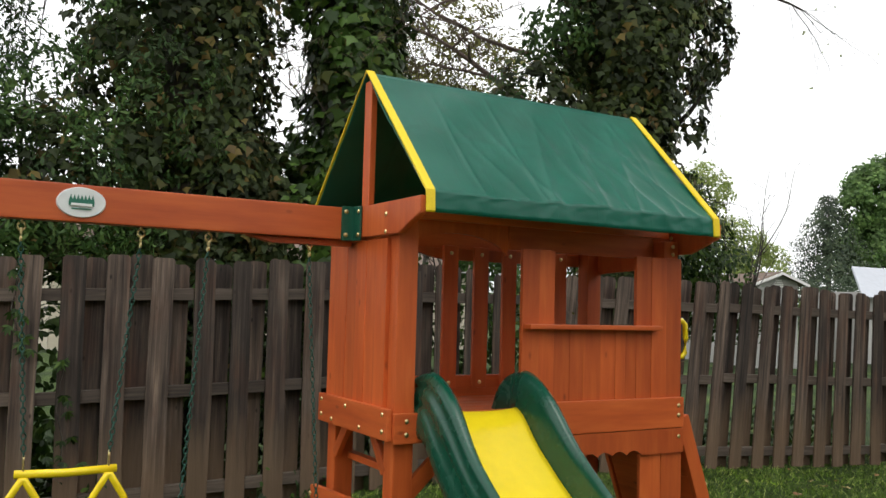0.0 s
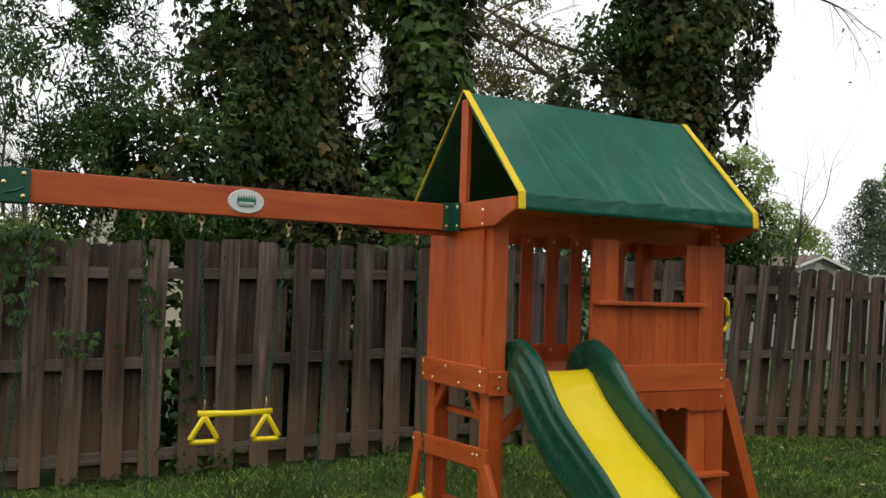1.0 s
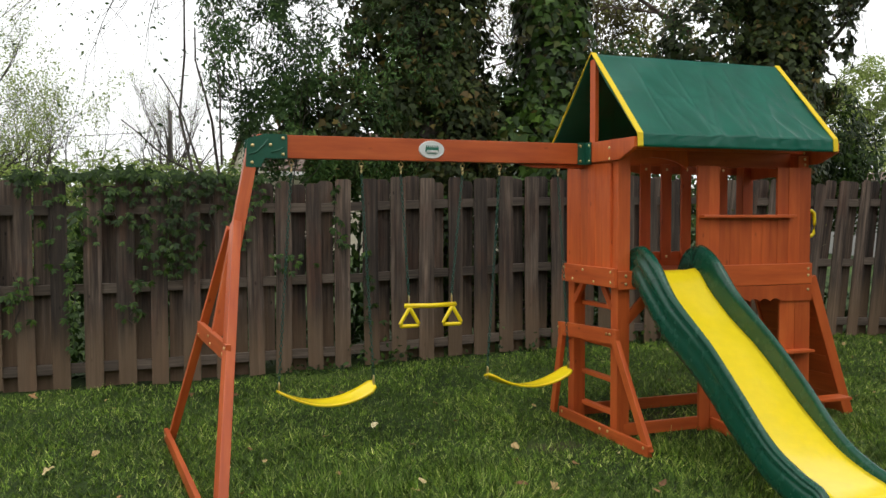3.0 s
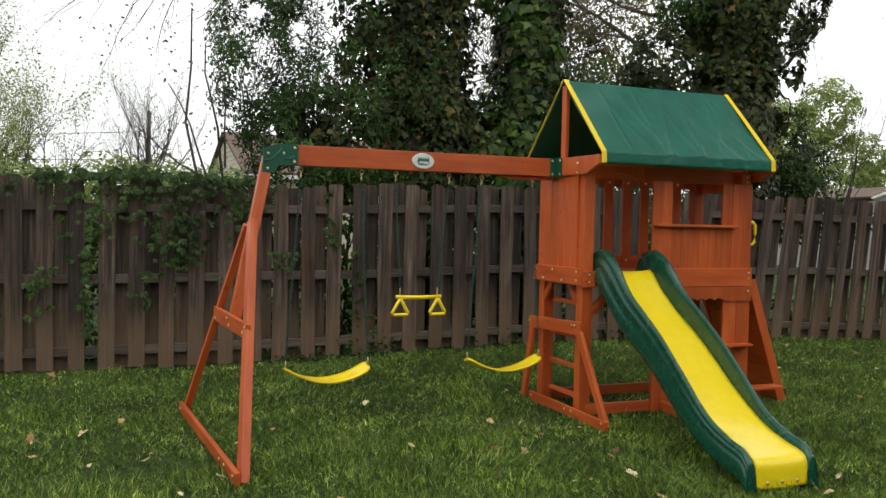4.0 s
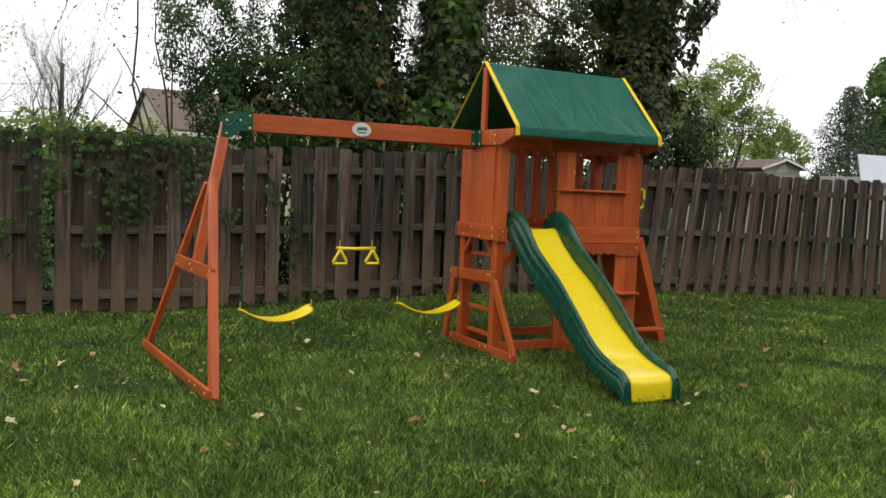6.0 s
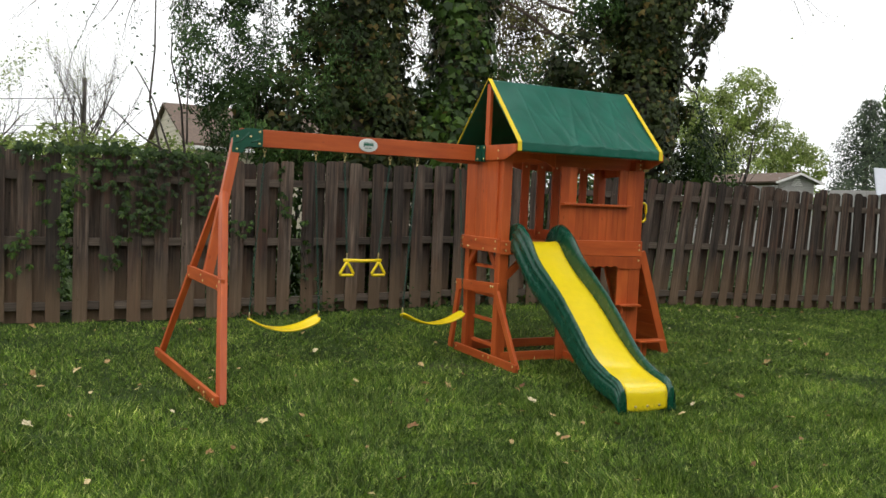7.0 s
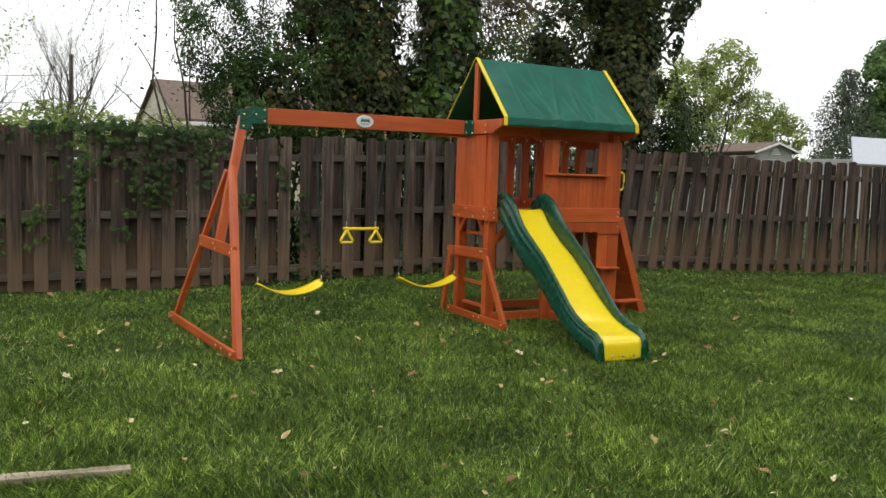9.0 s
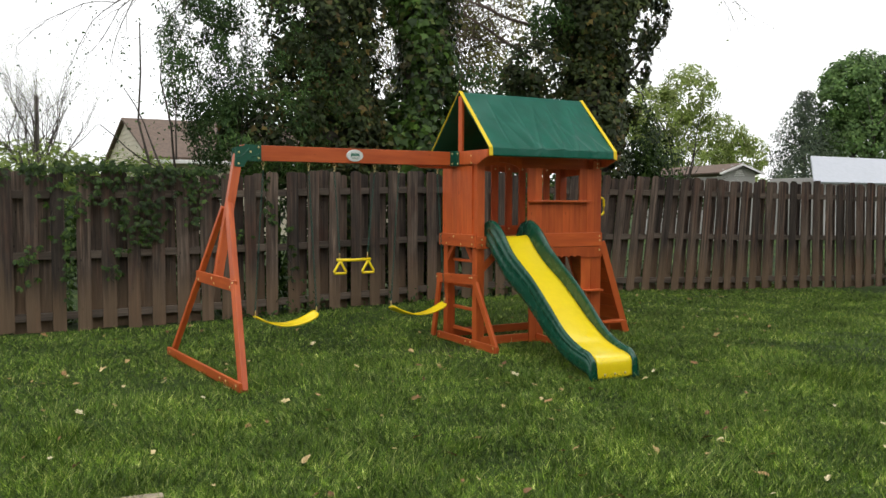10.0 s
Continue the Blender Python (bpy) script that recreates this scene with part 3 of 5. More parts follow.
def build_climbing_wall():
    t = thing("climbing_ramp", "red-stained slanted wooden climbing ramp against the tower", "climbing wall", pose(4.1, 3.8, 0))
    for y in (YF + 0.03, YB - 0.03):
        board("rail", t, (X1 + 0.045, y, 1.05), (X1 + 0.425, y, 0.0), 0.03, 0.085, (0, 1, 0))
    for i in range(7):
        k = (i + 0.5) / 7
        x, z = X1 + 0.03 + 0.375 * k, 1.03 - 1.02 * k
        m, ln = along((x, YF + 0.05, z), (x, YB - 0.05, z), (0.375, 0, -1.02))
        part("plank", box(0.153, 0.02, ln, 0.003), CEDAR, t, "", m)
    return t


build_climbing_wall()


def build_bench():
    t = thing("bench_seat", "small red-stained wooden bench beside the climbing ramp", "bench", pose(3.97, YF - 0.1, 0))
    board("seat", t, (3.80, YF - 0.10, 0.165), (4.13, YF - 0.10, 0.165), 0.13, 0.022, (0, 1, 0))
    board("leg", t, (3.93, YF - 0.06, 0.0), (3.93, YF - 0.06, 0.155), 0.06, 0.03)
    return t


build_bench()


def build_handle(y):
    t = thing("grab_handle", "yellow plastic grab handle on the tower post", "handle", pose(X1 + 0.03, y, 1.45))
    pts = [(X1 - 0.005, y, 1.54), (X1 + 0.052, y, 1.54), (X1 + 0.075, y, 1.52), (X1 + 0.080, y, 1.45), (X1 + 0.075, y, 1.375), (X1 + 0.052, y, 1.355), (X1 - 0.005, y, 1.355)]
    part("grip", tube_bm(pts, 0.014, 8), YELLOW, t, smooth=True)


build_handle(YF + 0.035)


# ---- slide ----
def smooth_path(ctrl, n):
    out = []
    for i in range(n + 1):
        u = i / n * (len(ctrl) - 1)
        k = min(int(u), len(ctrl) - 2)
        f = u - k
        p0, p1, p2, p3 = (Vector(ctrl[min(max(k + o, 0), len(ctrl) - 1)]) for o in (-1, 0, 1, 2))
        out.append(0.5 * ((2 * p1) + (p2 - p0) * f + (2 * p0 - 5 * p1 + 4 * p2 - p3) * f * f + (3 * p1 - p0 - 3 * p2 + p3) * f ** 3))
    return out


BED = [(3.39, 1.128, 0.06), (3.32, 1.095, 0.17), (3.19, 0.978, 0.24), (2.99, 0.825, 0.205), (2.755, 0.70, 0.185), (2.53, 0.565, 0.19), (2.263, 0.405, 0.17), (1.964, 0.27, 0.095), (1.72, 0.21, 0.065), (1.57, 0.185, 0.06), (1.510, 0.15, 0.05), (1.497, 0.02, 0.045)]


def slide_x(y):
    return 2.387 + (y - 1.5) * 0.140 + 0.012 * math.sin(math.pi * min(1, max(0, (y - 1.8) / 1.4))) - 0.012 * ease((y - 2.9) / 0.45)


def build_slide():
    t = thing("slide", "green wavy plastic slide with a yellow bed", "slide", pose(2.5, 2.4, 0))
    st = smooth_path(BED, 66)

    def inner(y):
        return 0.190 + 0.020 * math.sin(math.pi * min(1, max(0, (y - 1.8) / 1.4))) - 0.018 * ease((y - 2.9) / 0.45)

    bm = bmesh.new()
    prev = None
    for s in st:
        y, z = s[0], s[1]
        xc, hw = slide_x(y), inner(y)
        wide = 0.014 * ease((y - 2.5) / 0.6)
        row = [bm.verts.new((xc + (hw + (wide if k < 0 else 0)) * k, y, z + 0.012 * abs(k) ** 3)) for k in (-1.0, -0.85, -0.5, 0, 0.5, 0.85, 1.0)]
        if prev:
            for a in range(6):
                bm.faces.new((prev[a], row[a], row[a + 1], prev[a + 1]))
        prev = row
    bmesh.ops.recalc_face_normals(bm, faces=bm.faces)
    bmesh.ops.solidify(bm, geom=bm.faces[:], thickness=0.012)
    part("bed", bm, YELLOW, t, "yellow plastic slide bed", smooth=True)
    # side walls: hump over the deck, then along the bed
    wall = [(3.60, 1.13, 0.03), (3.585, 1.13, 0.10), (3.53, 1.135, 0.145), (3.45, 1.14, 0.16), (3.36, 1.125, 0.175)] + [b for b in BED[2:-1]] + [(1.485, 0.10, 0.07), (1.478, 0.02, 0.03)]
    wt = smooth_path(wall, 110)
    for s in (-1, 1):
        bm = bmesh.new()
        prev = None
        for p in wt:
            y, z, h = p
            xc, hw = slide_x(min(y, 3.46)), inner(y)
            if s < 0:
                xc -= 0.014 * ease((y - 2.5) / 0.6)
            low = max(0.012, z - 0.11)
            g = 0.268 + 0.030 * min(1, max(0, (y - 2.6) / 0.8)) - hw
            sec = [(-0.03, z - 0.02), (0.04, z + 0.25 * h), (0.14, z + 0.70 * h), (0.26, z + 0.92 * h), (0.46, z + h), (0.66, z + 0.94 * h),
                   (0.78, z + 0.80 * h), (0.70, z + 0.66 * h), (0.84, z + 0.56 * h), (0.90, z + 0.34 * h), (0.82, z + 0.20 * h), (0.95, z + 0.06 * h),
                   (1.0, z - 0.35 * (z - low)), (1.0, z - 0.8 * (z - low)), (0.92, low), (0.35, low)]
            row = [bm.verts.new((xc + s * (hw + g * a), y, max(c, 0.01))) for a, c in sec]
            if prev:
                for k in range(len(sec)):
                    kk = (k + 1) % len(sec)
                    bm.faces.new((prev[k], row[k], row[kk], prev[kk]))
            else:
                bm.faces.new(row)
            prev = row
        bm.faces.new(prev)
        bmesh.ops.recalc_face_normals(bm, faces=bm.faces)
        part("side_wall", bm, GREEN, t, "green plastic side wall", smooth=True)
    for k in (-0.11, 0.0, 0.11):
        bolt(t, (slide_x(1.495) + k, 1.482, 0.06), (0, -1, 0))
    return t


build_slide()


# ---- swing frame ----
def build_swing_frame():
    t = thing("swing_frame", "red-stained wooden swing beam on a braced leg frame", "swing frame", pose(1.0, YBEAM, 0))
    board("beam", t, (-0.08, YBEAM, 1.943), (X0 - 0.03, YBEAM, 1.943), 0.085, 0.145, (0, 1, 0))
    part("beam_end_tenon", prism([(1.72, 1.868), (X0 - 0.02, 1.868), (X0 - 0.02, 1.842), (1.83, 1.842)], 0.05, 0.003), CEDAR, t, "", pose(0, YBEAM + 0.02, 0))
    # main leg, front leg, back leg
    board("main_leg", t, (-0.105, YBEAM, 1.93), (-0.345, YBEAM - 0.14, 0.80), 0.08, 0.075, (0, 1, 0))
    board("front_leg", t, (-0.225, YBEAM - 0.10, 1.47), (-0.470, 2.56, 0.0), 0.06, 0.055, (0, 1, 0.6))
    board("back_leg", t, (-0.245, YBEAM - 0.01, 1.44), (-0.578, 4.52, 0.0), 0.05, 0.05, (0, 1, 0.3))
    board("cross_rail", t, (-0.345, 3.17, 0.775), (-0.41, 4.19, 0.79), 0.10, 0.03, (0, 0, 1))
    board("foot_rail", t, (-0.505, 2.52, 0.045), (-0.608, 4.56, 0.035), 0.075, 0.03, (0, 0, 1))
    for k in (0.04, 0.10, 0.5, 0.56, 0.93):
        bolt(t, (-0.362 - 0.065 * k, 3.17 + 1.02 * k, 0.78 + 0.02 * (1 if k in (0.04, 0.56) else -1)), (-1, -0.1, 0))
    for k in (0.03, 0.15, 0.22, 0.95):
        bolt(t, (-0.522 - 0.103 * k, 2.52 + 2.04 * k, 0.05 - 0.01 * k), (-1, -0.1, 0))
    bolt(t, (-0.235, YBEAM - 0.155, 1.43), (0, -1, 0))
    # green steel elbow at the beam's end
    elbow = [(-0.158, 1.81), (-0.146, 1.985), (-0.06, 2.012), (0.02, 2.020), (0.10, 2.012), (0.10, 1.866), (-0.040, 1.866), (-0.066, 1.81)]
    for y in (YBEAM - 0.052, YBEAM + 0.052):
        part("elbow_plate", prism(elbow, 0.012, 0.003), GREENMETAL, t, "green painted steel elbow", pose(0, y, 0))
    part("elbow_cap", box(0.15, 0.10, 0.012, 0.003), GREENMETAL, t, "green painted steel cap", pose(0.022, YBEAM, 2.012))
    for rib in ([(-0.14, 1.890), (-0.09, 1.905), (-0.05, 1.945), (-0.02, 1.985)], [(0.0, 1.905), (0.04, 1.915), (0.075, 1.935)]):
        part("rib", tube_bm([(x, YBEAM - 0.058, z) for x, z in rib], 0.006, 6), GREENMETAL, t, smooth=True)
    for x, z in ((-0.115, 1.945), (-0.005, 1.95), (0.072, 1.992), (0.072, 1.893), (-0.118, 1.84)):
        bolt(t, (x, YBEAM - 0.06, z), (0, -1, 0))
    # oval maker's plate with a green picture
    plate = bmesh.new()
    r = bmesh.ops.create_cone(plate, cap_ends=True, segments=48, radius1=0.090, radius2=0.086, depth=0.008)
    bmesh.ops.scale(plate, vec=(1, 0.66, 1), verts=plate.verts)
    pl = part("maker_plate", plate, WHITE, t, "oval white maker's plate", pose(1.052, YBEAM - 0.047, 1.945) @ Matrix.Rotation(radians(90), 4, "X"))
    pic = [(-0.046, -0.013), (0.046, -0.013), (0.046, 0.008)]
    for i in range(7):
        x = 0.046 - 0.092 * (i + 0.5) / 7
        pic += [(x + 0.005, 0.012), (x, 0.030), (x - 0.005, 0.012)]
    pic.append((-0.046, 0.008))
    part("picture", prism(pic, 0.004), SIGNGREEN, pl, "green tree picture", pose(1.052, YBEAM - 0.053, 1.945))
    part("bar", box(0.076, 0.004, 0.010, 0), WHITE, pl, "", pose(1.052, YBEAM - 0.056, 1.936))
    part("bar", box(0.07, 0.004, 0.004, 0), SIGNGREEN, pl, "", pose(1.052, YBEAM - 0.053, 1.920))
    return t


build_swing_frame()


def link_chain(bm, top, bottom, pitch=0.023, r=0.0031):
    """Joins a run of chain links from top to bottom into bm."""
    top, bottom = Vector(top), Vector(bottom)
    d = bottom - top
    n = max(2, int(d.length / pitch))
    z = d.normalized()
    for i in range(n):
        c = top + d * ((i + 0.5) / n)
        u = Vector((1, 0, 0)) if i % 2 else Vector((0, 1, 0))
        ring = [c + z * (0.62 * pitch * math.cos(a)) + u * (0.38 * pitch * math.sin(a)) for a in (k * math.pi / 4 for k in range(8))]
        w = z.cross(u)
        vs = [[bm.verts.new(p + o) for o in (w * r, ((p - c).normalized()) * r, -w * r, -((p - c).normalized()) * r)] for p in ring]
        for k in range(8):
            A, B = vs[k], vs[(k + 1) % 8]
            for q in range(4):
                bm.faces.new((A[q], A[(q + 1) % 4], B[(q + 1) % 4], B[q]))


def hook(parent, x, y=YBEAM, z=1.872):
    pts = [(x, y, z), (x, y, z - 0.012)] + [(x + 0.014 * math.sin(a), y, z - 0.028 + 0.016 * math.cos(a)) for a in (k * math.pi / 5 for k in range(0, 10))]
    part("hanger_eye", tube_bm(pts, 0.005, 6), ZINC, parent, "yellow zinc eye hook", smooth=True)
    pts = [(x, y + 0.012 * math.sin(a), z - 0.062 + 0.026 * math.cos(a)) for a in (k * math.pi / 5 for k in range(10))]
    part("snap_link", tube_bm(pts, 0.004, 6, True), ZINC, parent, "yellow zinc snap link", smooth=True)


def build_belt_swing(xa, xb, sa, sb, z, yaw, tilt, twist):
    t = thing("belt_swing", "yellow plastic belt swing hanging on green chains", "swing", pose((xa + xb) / 2, YBEAM, z), "belt swings")
    cx, half = (sa + sb) / 2, (sb - sa) / 2
    spin = Matrix.Translation((cx, YBEAM, 0)) @ Matrix.Rotation(radians(yaw), 4, "Z") @ Matrix.Translation((-cx, -YBEAM, 0))
    bm = bmesh.new()
    prev = None
    for i in range(33):
        u = -1 + i / 16
        x = cx + half * u
        zz = z - 0.10 * (1 - u * u)
        wd = 0.068 * (1 - max(0, abs(u) - 0.86) ** 2 * 22)
        a = radians(tilt + twist * u)
        row = [bm.verts.new((x, YBEAM - wd * k * math.cos(a), zz + 0.004 * k * k - wd * k * math.sin(a))) for k in (-1, -0.6, 0, 0.6, 1)]
        if prev:
            for a in range(4):
                bm.faces.new((prev[a], row[a], row[a + 1], prev[a + 1]))
        prev = row
    bmesh.ops.recalc_face_normals(bm, faces=bm.faces)
    bmesh.ops.solidify(bm, geom=bm.faces[:], thickness=0.014)
    part("seat", bm, YELLOW, t, "curved yellow belt seat", spin, smooth=True)
    for xh, xs in ((xa, sa + 0.012), (xb, sb - 0.012)):
        end = spin @ Vector((xs, YBEAM, z + 0.055))
        hook(t, xh)
        bm = bmesh.new()
        link_chain(bm, (xh, YBEAM, 1.79), end)
        part("chain", bm, CHAIN, t, "dark green coated chain")
        pts = [(xs, YBEAM + 0.010 * math.sin(a), z + 0.026 + 0.038 * math.cos(a)) for a in (k * math.pi / 6 for k in range(12))]
        part("shackle", tube_bm(pts, 0.005, 6, True), ZINC, t, "yellow zinc shackle", spin, smooth=True)


build_belt_swing(0.132, 0.585, 0.028, 0.675, 0.402, 2, 8, 14)
build_belt_swing(1.56, 2.01, 1.46, 2.115, 0.412, 0, -2, 14)


def build_trapeze():
    t = thing("trapeze_bar", "yellow trapeze bar with triangular rings on chains", "trapeze", pose(1.05, YBEAM, 0.95))
    xa, xb, z = 0.905, 1.208, 0.916
    part("bar", tube_bm([(xa - 0.03, YBEAM, z), ((xa + xb) / 2, YBEAM, z - 0.006), (xb + 0.03, YBEAM, z)], 0.016, 10), YELLOW, t, smooth=True)
    for x, xh in ((xa, 0.852), (xb, 1.287)):
        tri = [(x, z - 0.012), (x + 0.064, z - 0.118), (x + 0.056, z - 0.134), (x - 0.056, z - 0.134), (x - 0.064, z - 0.118)]
        pts = []
        for k in range(5):
            a, b = Vector(tri[k]), Vector(tri[(k + 1) % 5])
            pts += [a.lerp(b, f) for f in (0.08, 0.5, 0.92)]
        part("ring", tube_bm([(p[0], YBEAM - 0.012, p[1]) for p in pts], 0.0135, 8, True), YELLOW, t, "yellow triangular ring", smooth=True)
        hook(t, xh)
        bm = bmesh.new()
        link_chain(bm, (xh, YBEAM, 1.79), (x, YBEAM, z + 0.06))
        part("chain", bm, CHAIN, t, "dark green coated chain")
        pts = [(x, YBEAM + 0.009 * math.sin(a), z + 0.034 + 0.036 * math.cos(a)) for a in (k * math.pi / 6 for k in range(12))]
        part("shackle", tube_bm(pts, 0.004, 6, True), ZINC, t, "yellow zinc shackle", smooth=True)


build_trapeze()
# ---- fence ----
PICKET = {}


def picket_mesh(k):
    """One of eight dog-eared pickets, 1.83 m high."""
    if k not in PICKET:
        rnd = random.Random(k)
        w, h = 0.146 + rnd.uniform(-0.006, 0.006), 1.80 + rnd.uniform(-0.03, 0.03)
        c = 0.028 + rnd.uniform(-0.012, 0.012)
        bow = rnd.uniform(-0.008, 0.008)
        b0, b1 = rnd.uniform(0, 0.02), rnd.uniform(0, 0.02)
        outline = [(-w / 2, b0), (w / 2, b1), (w / 2 + bow, h * 0.5), (w / 2, h - c), (w / 2 - c, h), (-w / 2 + c * rnd.uniform(0.7, 1.2), h), (-w / 2, h - c), (-w / 2 + bow, h * 0.5)]
        bm = prism(outline, 0.019)
        me = bpy.data.meshes.new("picket")
        bm.to_mesh(me)
        bm.free()
        me.materials.append(FENCE)
        PICKET[k] = me
    return PICKET[k]


def short_picket():
    """A picket whose foot has rotted away."""
    me = picket_mesh(3).copy()
    for v in me.vertices:
        if v.co.z < 0.1:
            v.co.z += 0.20
    return me


def build_fence(name, start, angle, length, fronts, lean, gaps, broken, seed, wide=1.0, shift=0.0):
    """A shadow-box fence: three rails, pickets on both faces in turn."""
    rnd = random.Random(seed)
    base = pose(*start, 0, 0, angle)
    f = thing(name, "weathered brown shadow-box picket fence with gaps", "fence", base, kind="structure")

    def rise(u):
        return fence_rise((base @ Vector((u, 0, 0))).x)

    for i, u in enumerate(fronts):
        after = fronts[i + 1] if i + 1 < len(fronts) else u + 0.27
        for side, at in ((-1, u), (1, (u + after) / 2 + shift + rnd.uniform(-0.018, 0.018))):
            if side > 0 and i in gaps:
                continue
            me = short_picket() if side > 0 and i in broken else picket_mesh(rnd.randrange(8))
            sh = lean(at) + rnd.uniform(-0.5, 0.5)
            off = side * 0.040 + (0.012 if side > 0 else 0) + rnd.uniform(-0.003, 0.003)
            # the pose turns about the picket's middle, so that a leaning board keeps its place
            m = base @ pose(at, off, 0.9) @ pose(0, 0, 0, rnd.uniform(-0.5, 0.5), sh, rnd.uniform(-1.5, 1.5)) @ pose(0, 0, rise(at) - 0.9 + rnd.uniform(-0.012, 0.018)) @ Matrix.Diagonal((wide, 1, 1, 1))
            hold(new("picket", me), f, m)
    for z in (0.175, 0.87, 1.555):
        n = int(length / 2.2) + 1
        for i in range(n):
            a, b = max(0, i * length / n), (i + 1) * length / n
            m, ln = along(base @ Vector((a, 0, z + rise(a) + rnd.uniform(-0.012, 0.012))), base @ Vector((b - 0.004, 0, z + rise(b) + rnd.uniform(-0.012, 0.012))), (0, 0, 1))
            part("rail", box(0.085, 0.058, ln, 0.003, 1), FENCERAIL, f, "", m)
    return f


BEND = 5.2
SET = [-1.905, -1.645, -1.376, -1.104, -0.834, -0.553, -0.277, 0.0, 0.293, 0.548, 0.845, 1.12, 1.40, 1.68, 1.975, 2.275, 2.553, 2.84, 3.135, 3.43]
xs = [-1.905 - 0.272 * k for k in range(26, 0, -1)] + SET + [3.43 + 0.288 * k for k in range(1, 6)]
build_fence("fence_back", (-9.0, 6.58, 0.0), 0.0, 9.0 + BEND, [x + 9.0 for x in xs], lambda u: 0.0, (28, 37), (34,), 3)
RIGHT = -10.5
SET = [1.68, 1.96, 2.23, 2.50, 2.745, 2.98, 3.24, 3.48, 3.716, 3.966, 4.223, 4.49, 4.73, 4.99, 5.244, 5.512, 5.746, 5.944, 6.182, 6.40, 6.64, 6.873]
us = [0.30, 0.57, 0.85, 1.13, 1.41] + [u + 0.04 for u in SET] + [6.91 + 0.243 * k for k in range(1, 22)]
build_fence("fence_side", (BEND + 0.02, 6.575, 0.0), RIGHT, 12.0, us, lambda u: 5.6 if u < 2.4 else max(-1.3, 5.6 - (u - 2.4) * 2.1), (), (), 5, 0.90, 0.030)


# ---- foliage helpers ----
LEAVES = {
    "ivy": [(0, 0), (-0.56, 0.22), (-0.26, 0.50), (0, 1.0), (0.26, 0.50), (0.56, 0.22)],
    "oval": [(0, 0), (-0.24, 0.30), (-0.20, 0.68), (0, 1.0), (0.20, 0.68), (0.24, 0.30)],
    "lance": [(0, 0), (-0.16, 0.30), (-0.13, 0.65), (0, 1.0), (0.13, 0.65), (0.16, 0.30)],
    "clump": [(0, 0), (-0.55, 0.25), (-0.35, 0.75), (0.1, 1.0), (0.45, 0.6), (0.6, 0.15)],
}


def fast_mesh(name, verts, faces, mat):
    """A mesh from arrays: verts (n, 3), faces (m, k)."""
    me = bpy.data.meshes.new(name)
    k = faces.shape[1]
    me.vertices.add(len(verts))
    me.vertices.foreach_set("co", verts.astype(np.float32).ravel())
    me.loops.add(faces.size)
    me.loops.foreach_set("vertex_index", faces.astype(np.int32).ravel())
    me.polygons.add(len(faces))
    me.polygons.foreach_set("loop_start", np.arange(0, faces.size, k, dtype=np.int32))
    me.update(calc_edges=True)
    me.materials.append(mat)
    return me


def unit(a):
    return a / np.maximum(np.linalg.norm(a, axis=1, keepdims=True), 1e-6)


def leaf_mesh(name, P, N, S, mat, shape="ivy", droop=0.6, rng=None, D=None):
    """Folded leaves at P facing N, S long, tips drooping."""
    rng = rng or np.random.default_rng(1)
    n = len(P)
    N = unit(N)
    down = np.array([0, 0, -1.0]) * droop + rng.normal(0, 0.55, (n, 3))
    if D is not None:
        down = D
    T = unit(down - N * np.sum(down * N, axis=1, keepdims=True))
    B = np.cross(N, T)
    out = LEAVES[shape]
    V = np.zeros((n, 6, 3))
    fold = rng.uniform(0.05, 0.35, (n, 1))
    for i, (a, b) in enumerate(out):
        lift = -abs(a) * fold - 0.25 * b * b * rng.uniform(0.3, 1.0, (n, 1))
        V[:, i] = P + S[:, None] * (a * B + b * T + lift * N)
    base = np.arange(n)[:, None] * 6
    F = np.concatenate([base + np.array([[0, 1, 2, 3]]), base + np.array([[0, 3, 4, 5]])])
    return fast_mesh(name, V.reshape(-1, 3), F, mat)


def blob_points(rng, blobs, clump=1.6, cut=-0.1, shell=0.5, seed=0.0):
    """Points and outward normals in ellipsoids (x, y, z, rx, ry, rz, count), thinned by a noise so that clumps and gaps appear."""
    Ps, Ns = [], []
    for x, y, z, rx, ry, rz, cnt in blobs:
        d = unit(rng.normal(0, 1, (cnt, 3)))
        r = rng.uniform(0, 1, (cnt, 1)) ** (1 / 3)
        r = r * (1 - shell) + shell * rng.uniform(0.72, 1.06, (cnt, 1))
        p = np.array([x, y, z]) + d * r * np.array([rx, ry, rz])
        keep = np.array([noise.noise(Vector((q[0] * clump + seed, q[1] * clump, q[2] * clump))) > cut for q in p])
        Ps.append(p[keep])
        Ns.append((d + rng.normal(0, 0.45, d.shape) + np.array([0, -0.25, 0.25]))[keep])
    return np.concatenate(Ps), np.concatenate(Ns)


def mesh_part(name, me, parent, label="", smooth=False):
    return tagged(hold(new(name, me), parent, Matrix.Identity(4)), label)


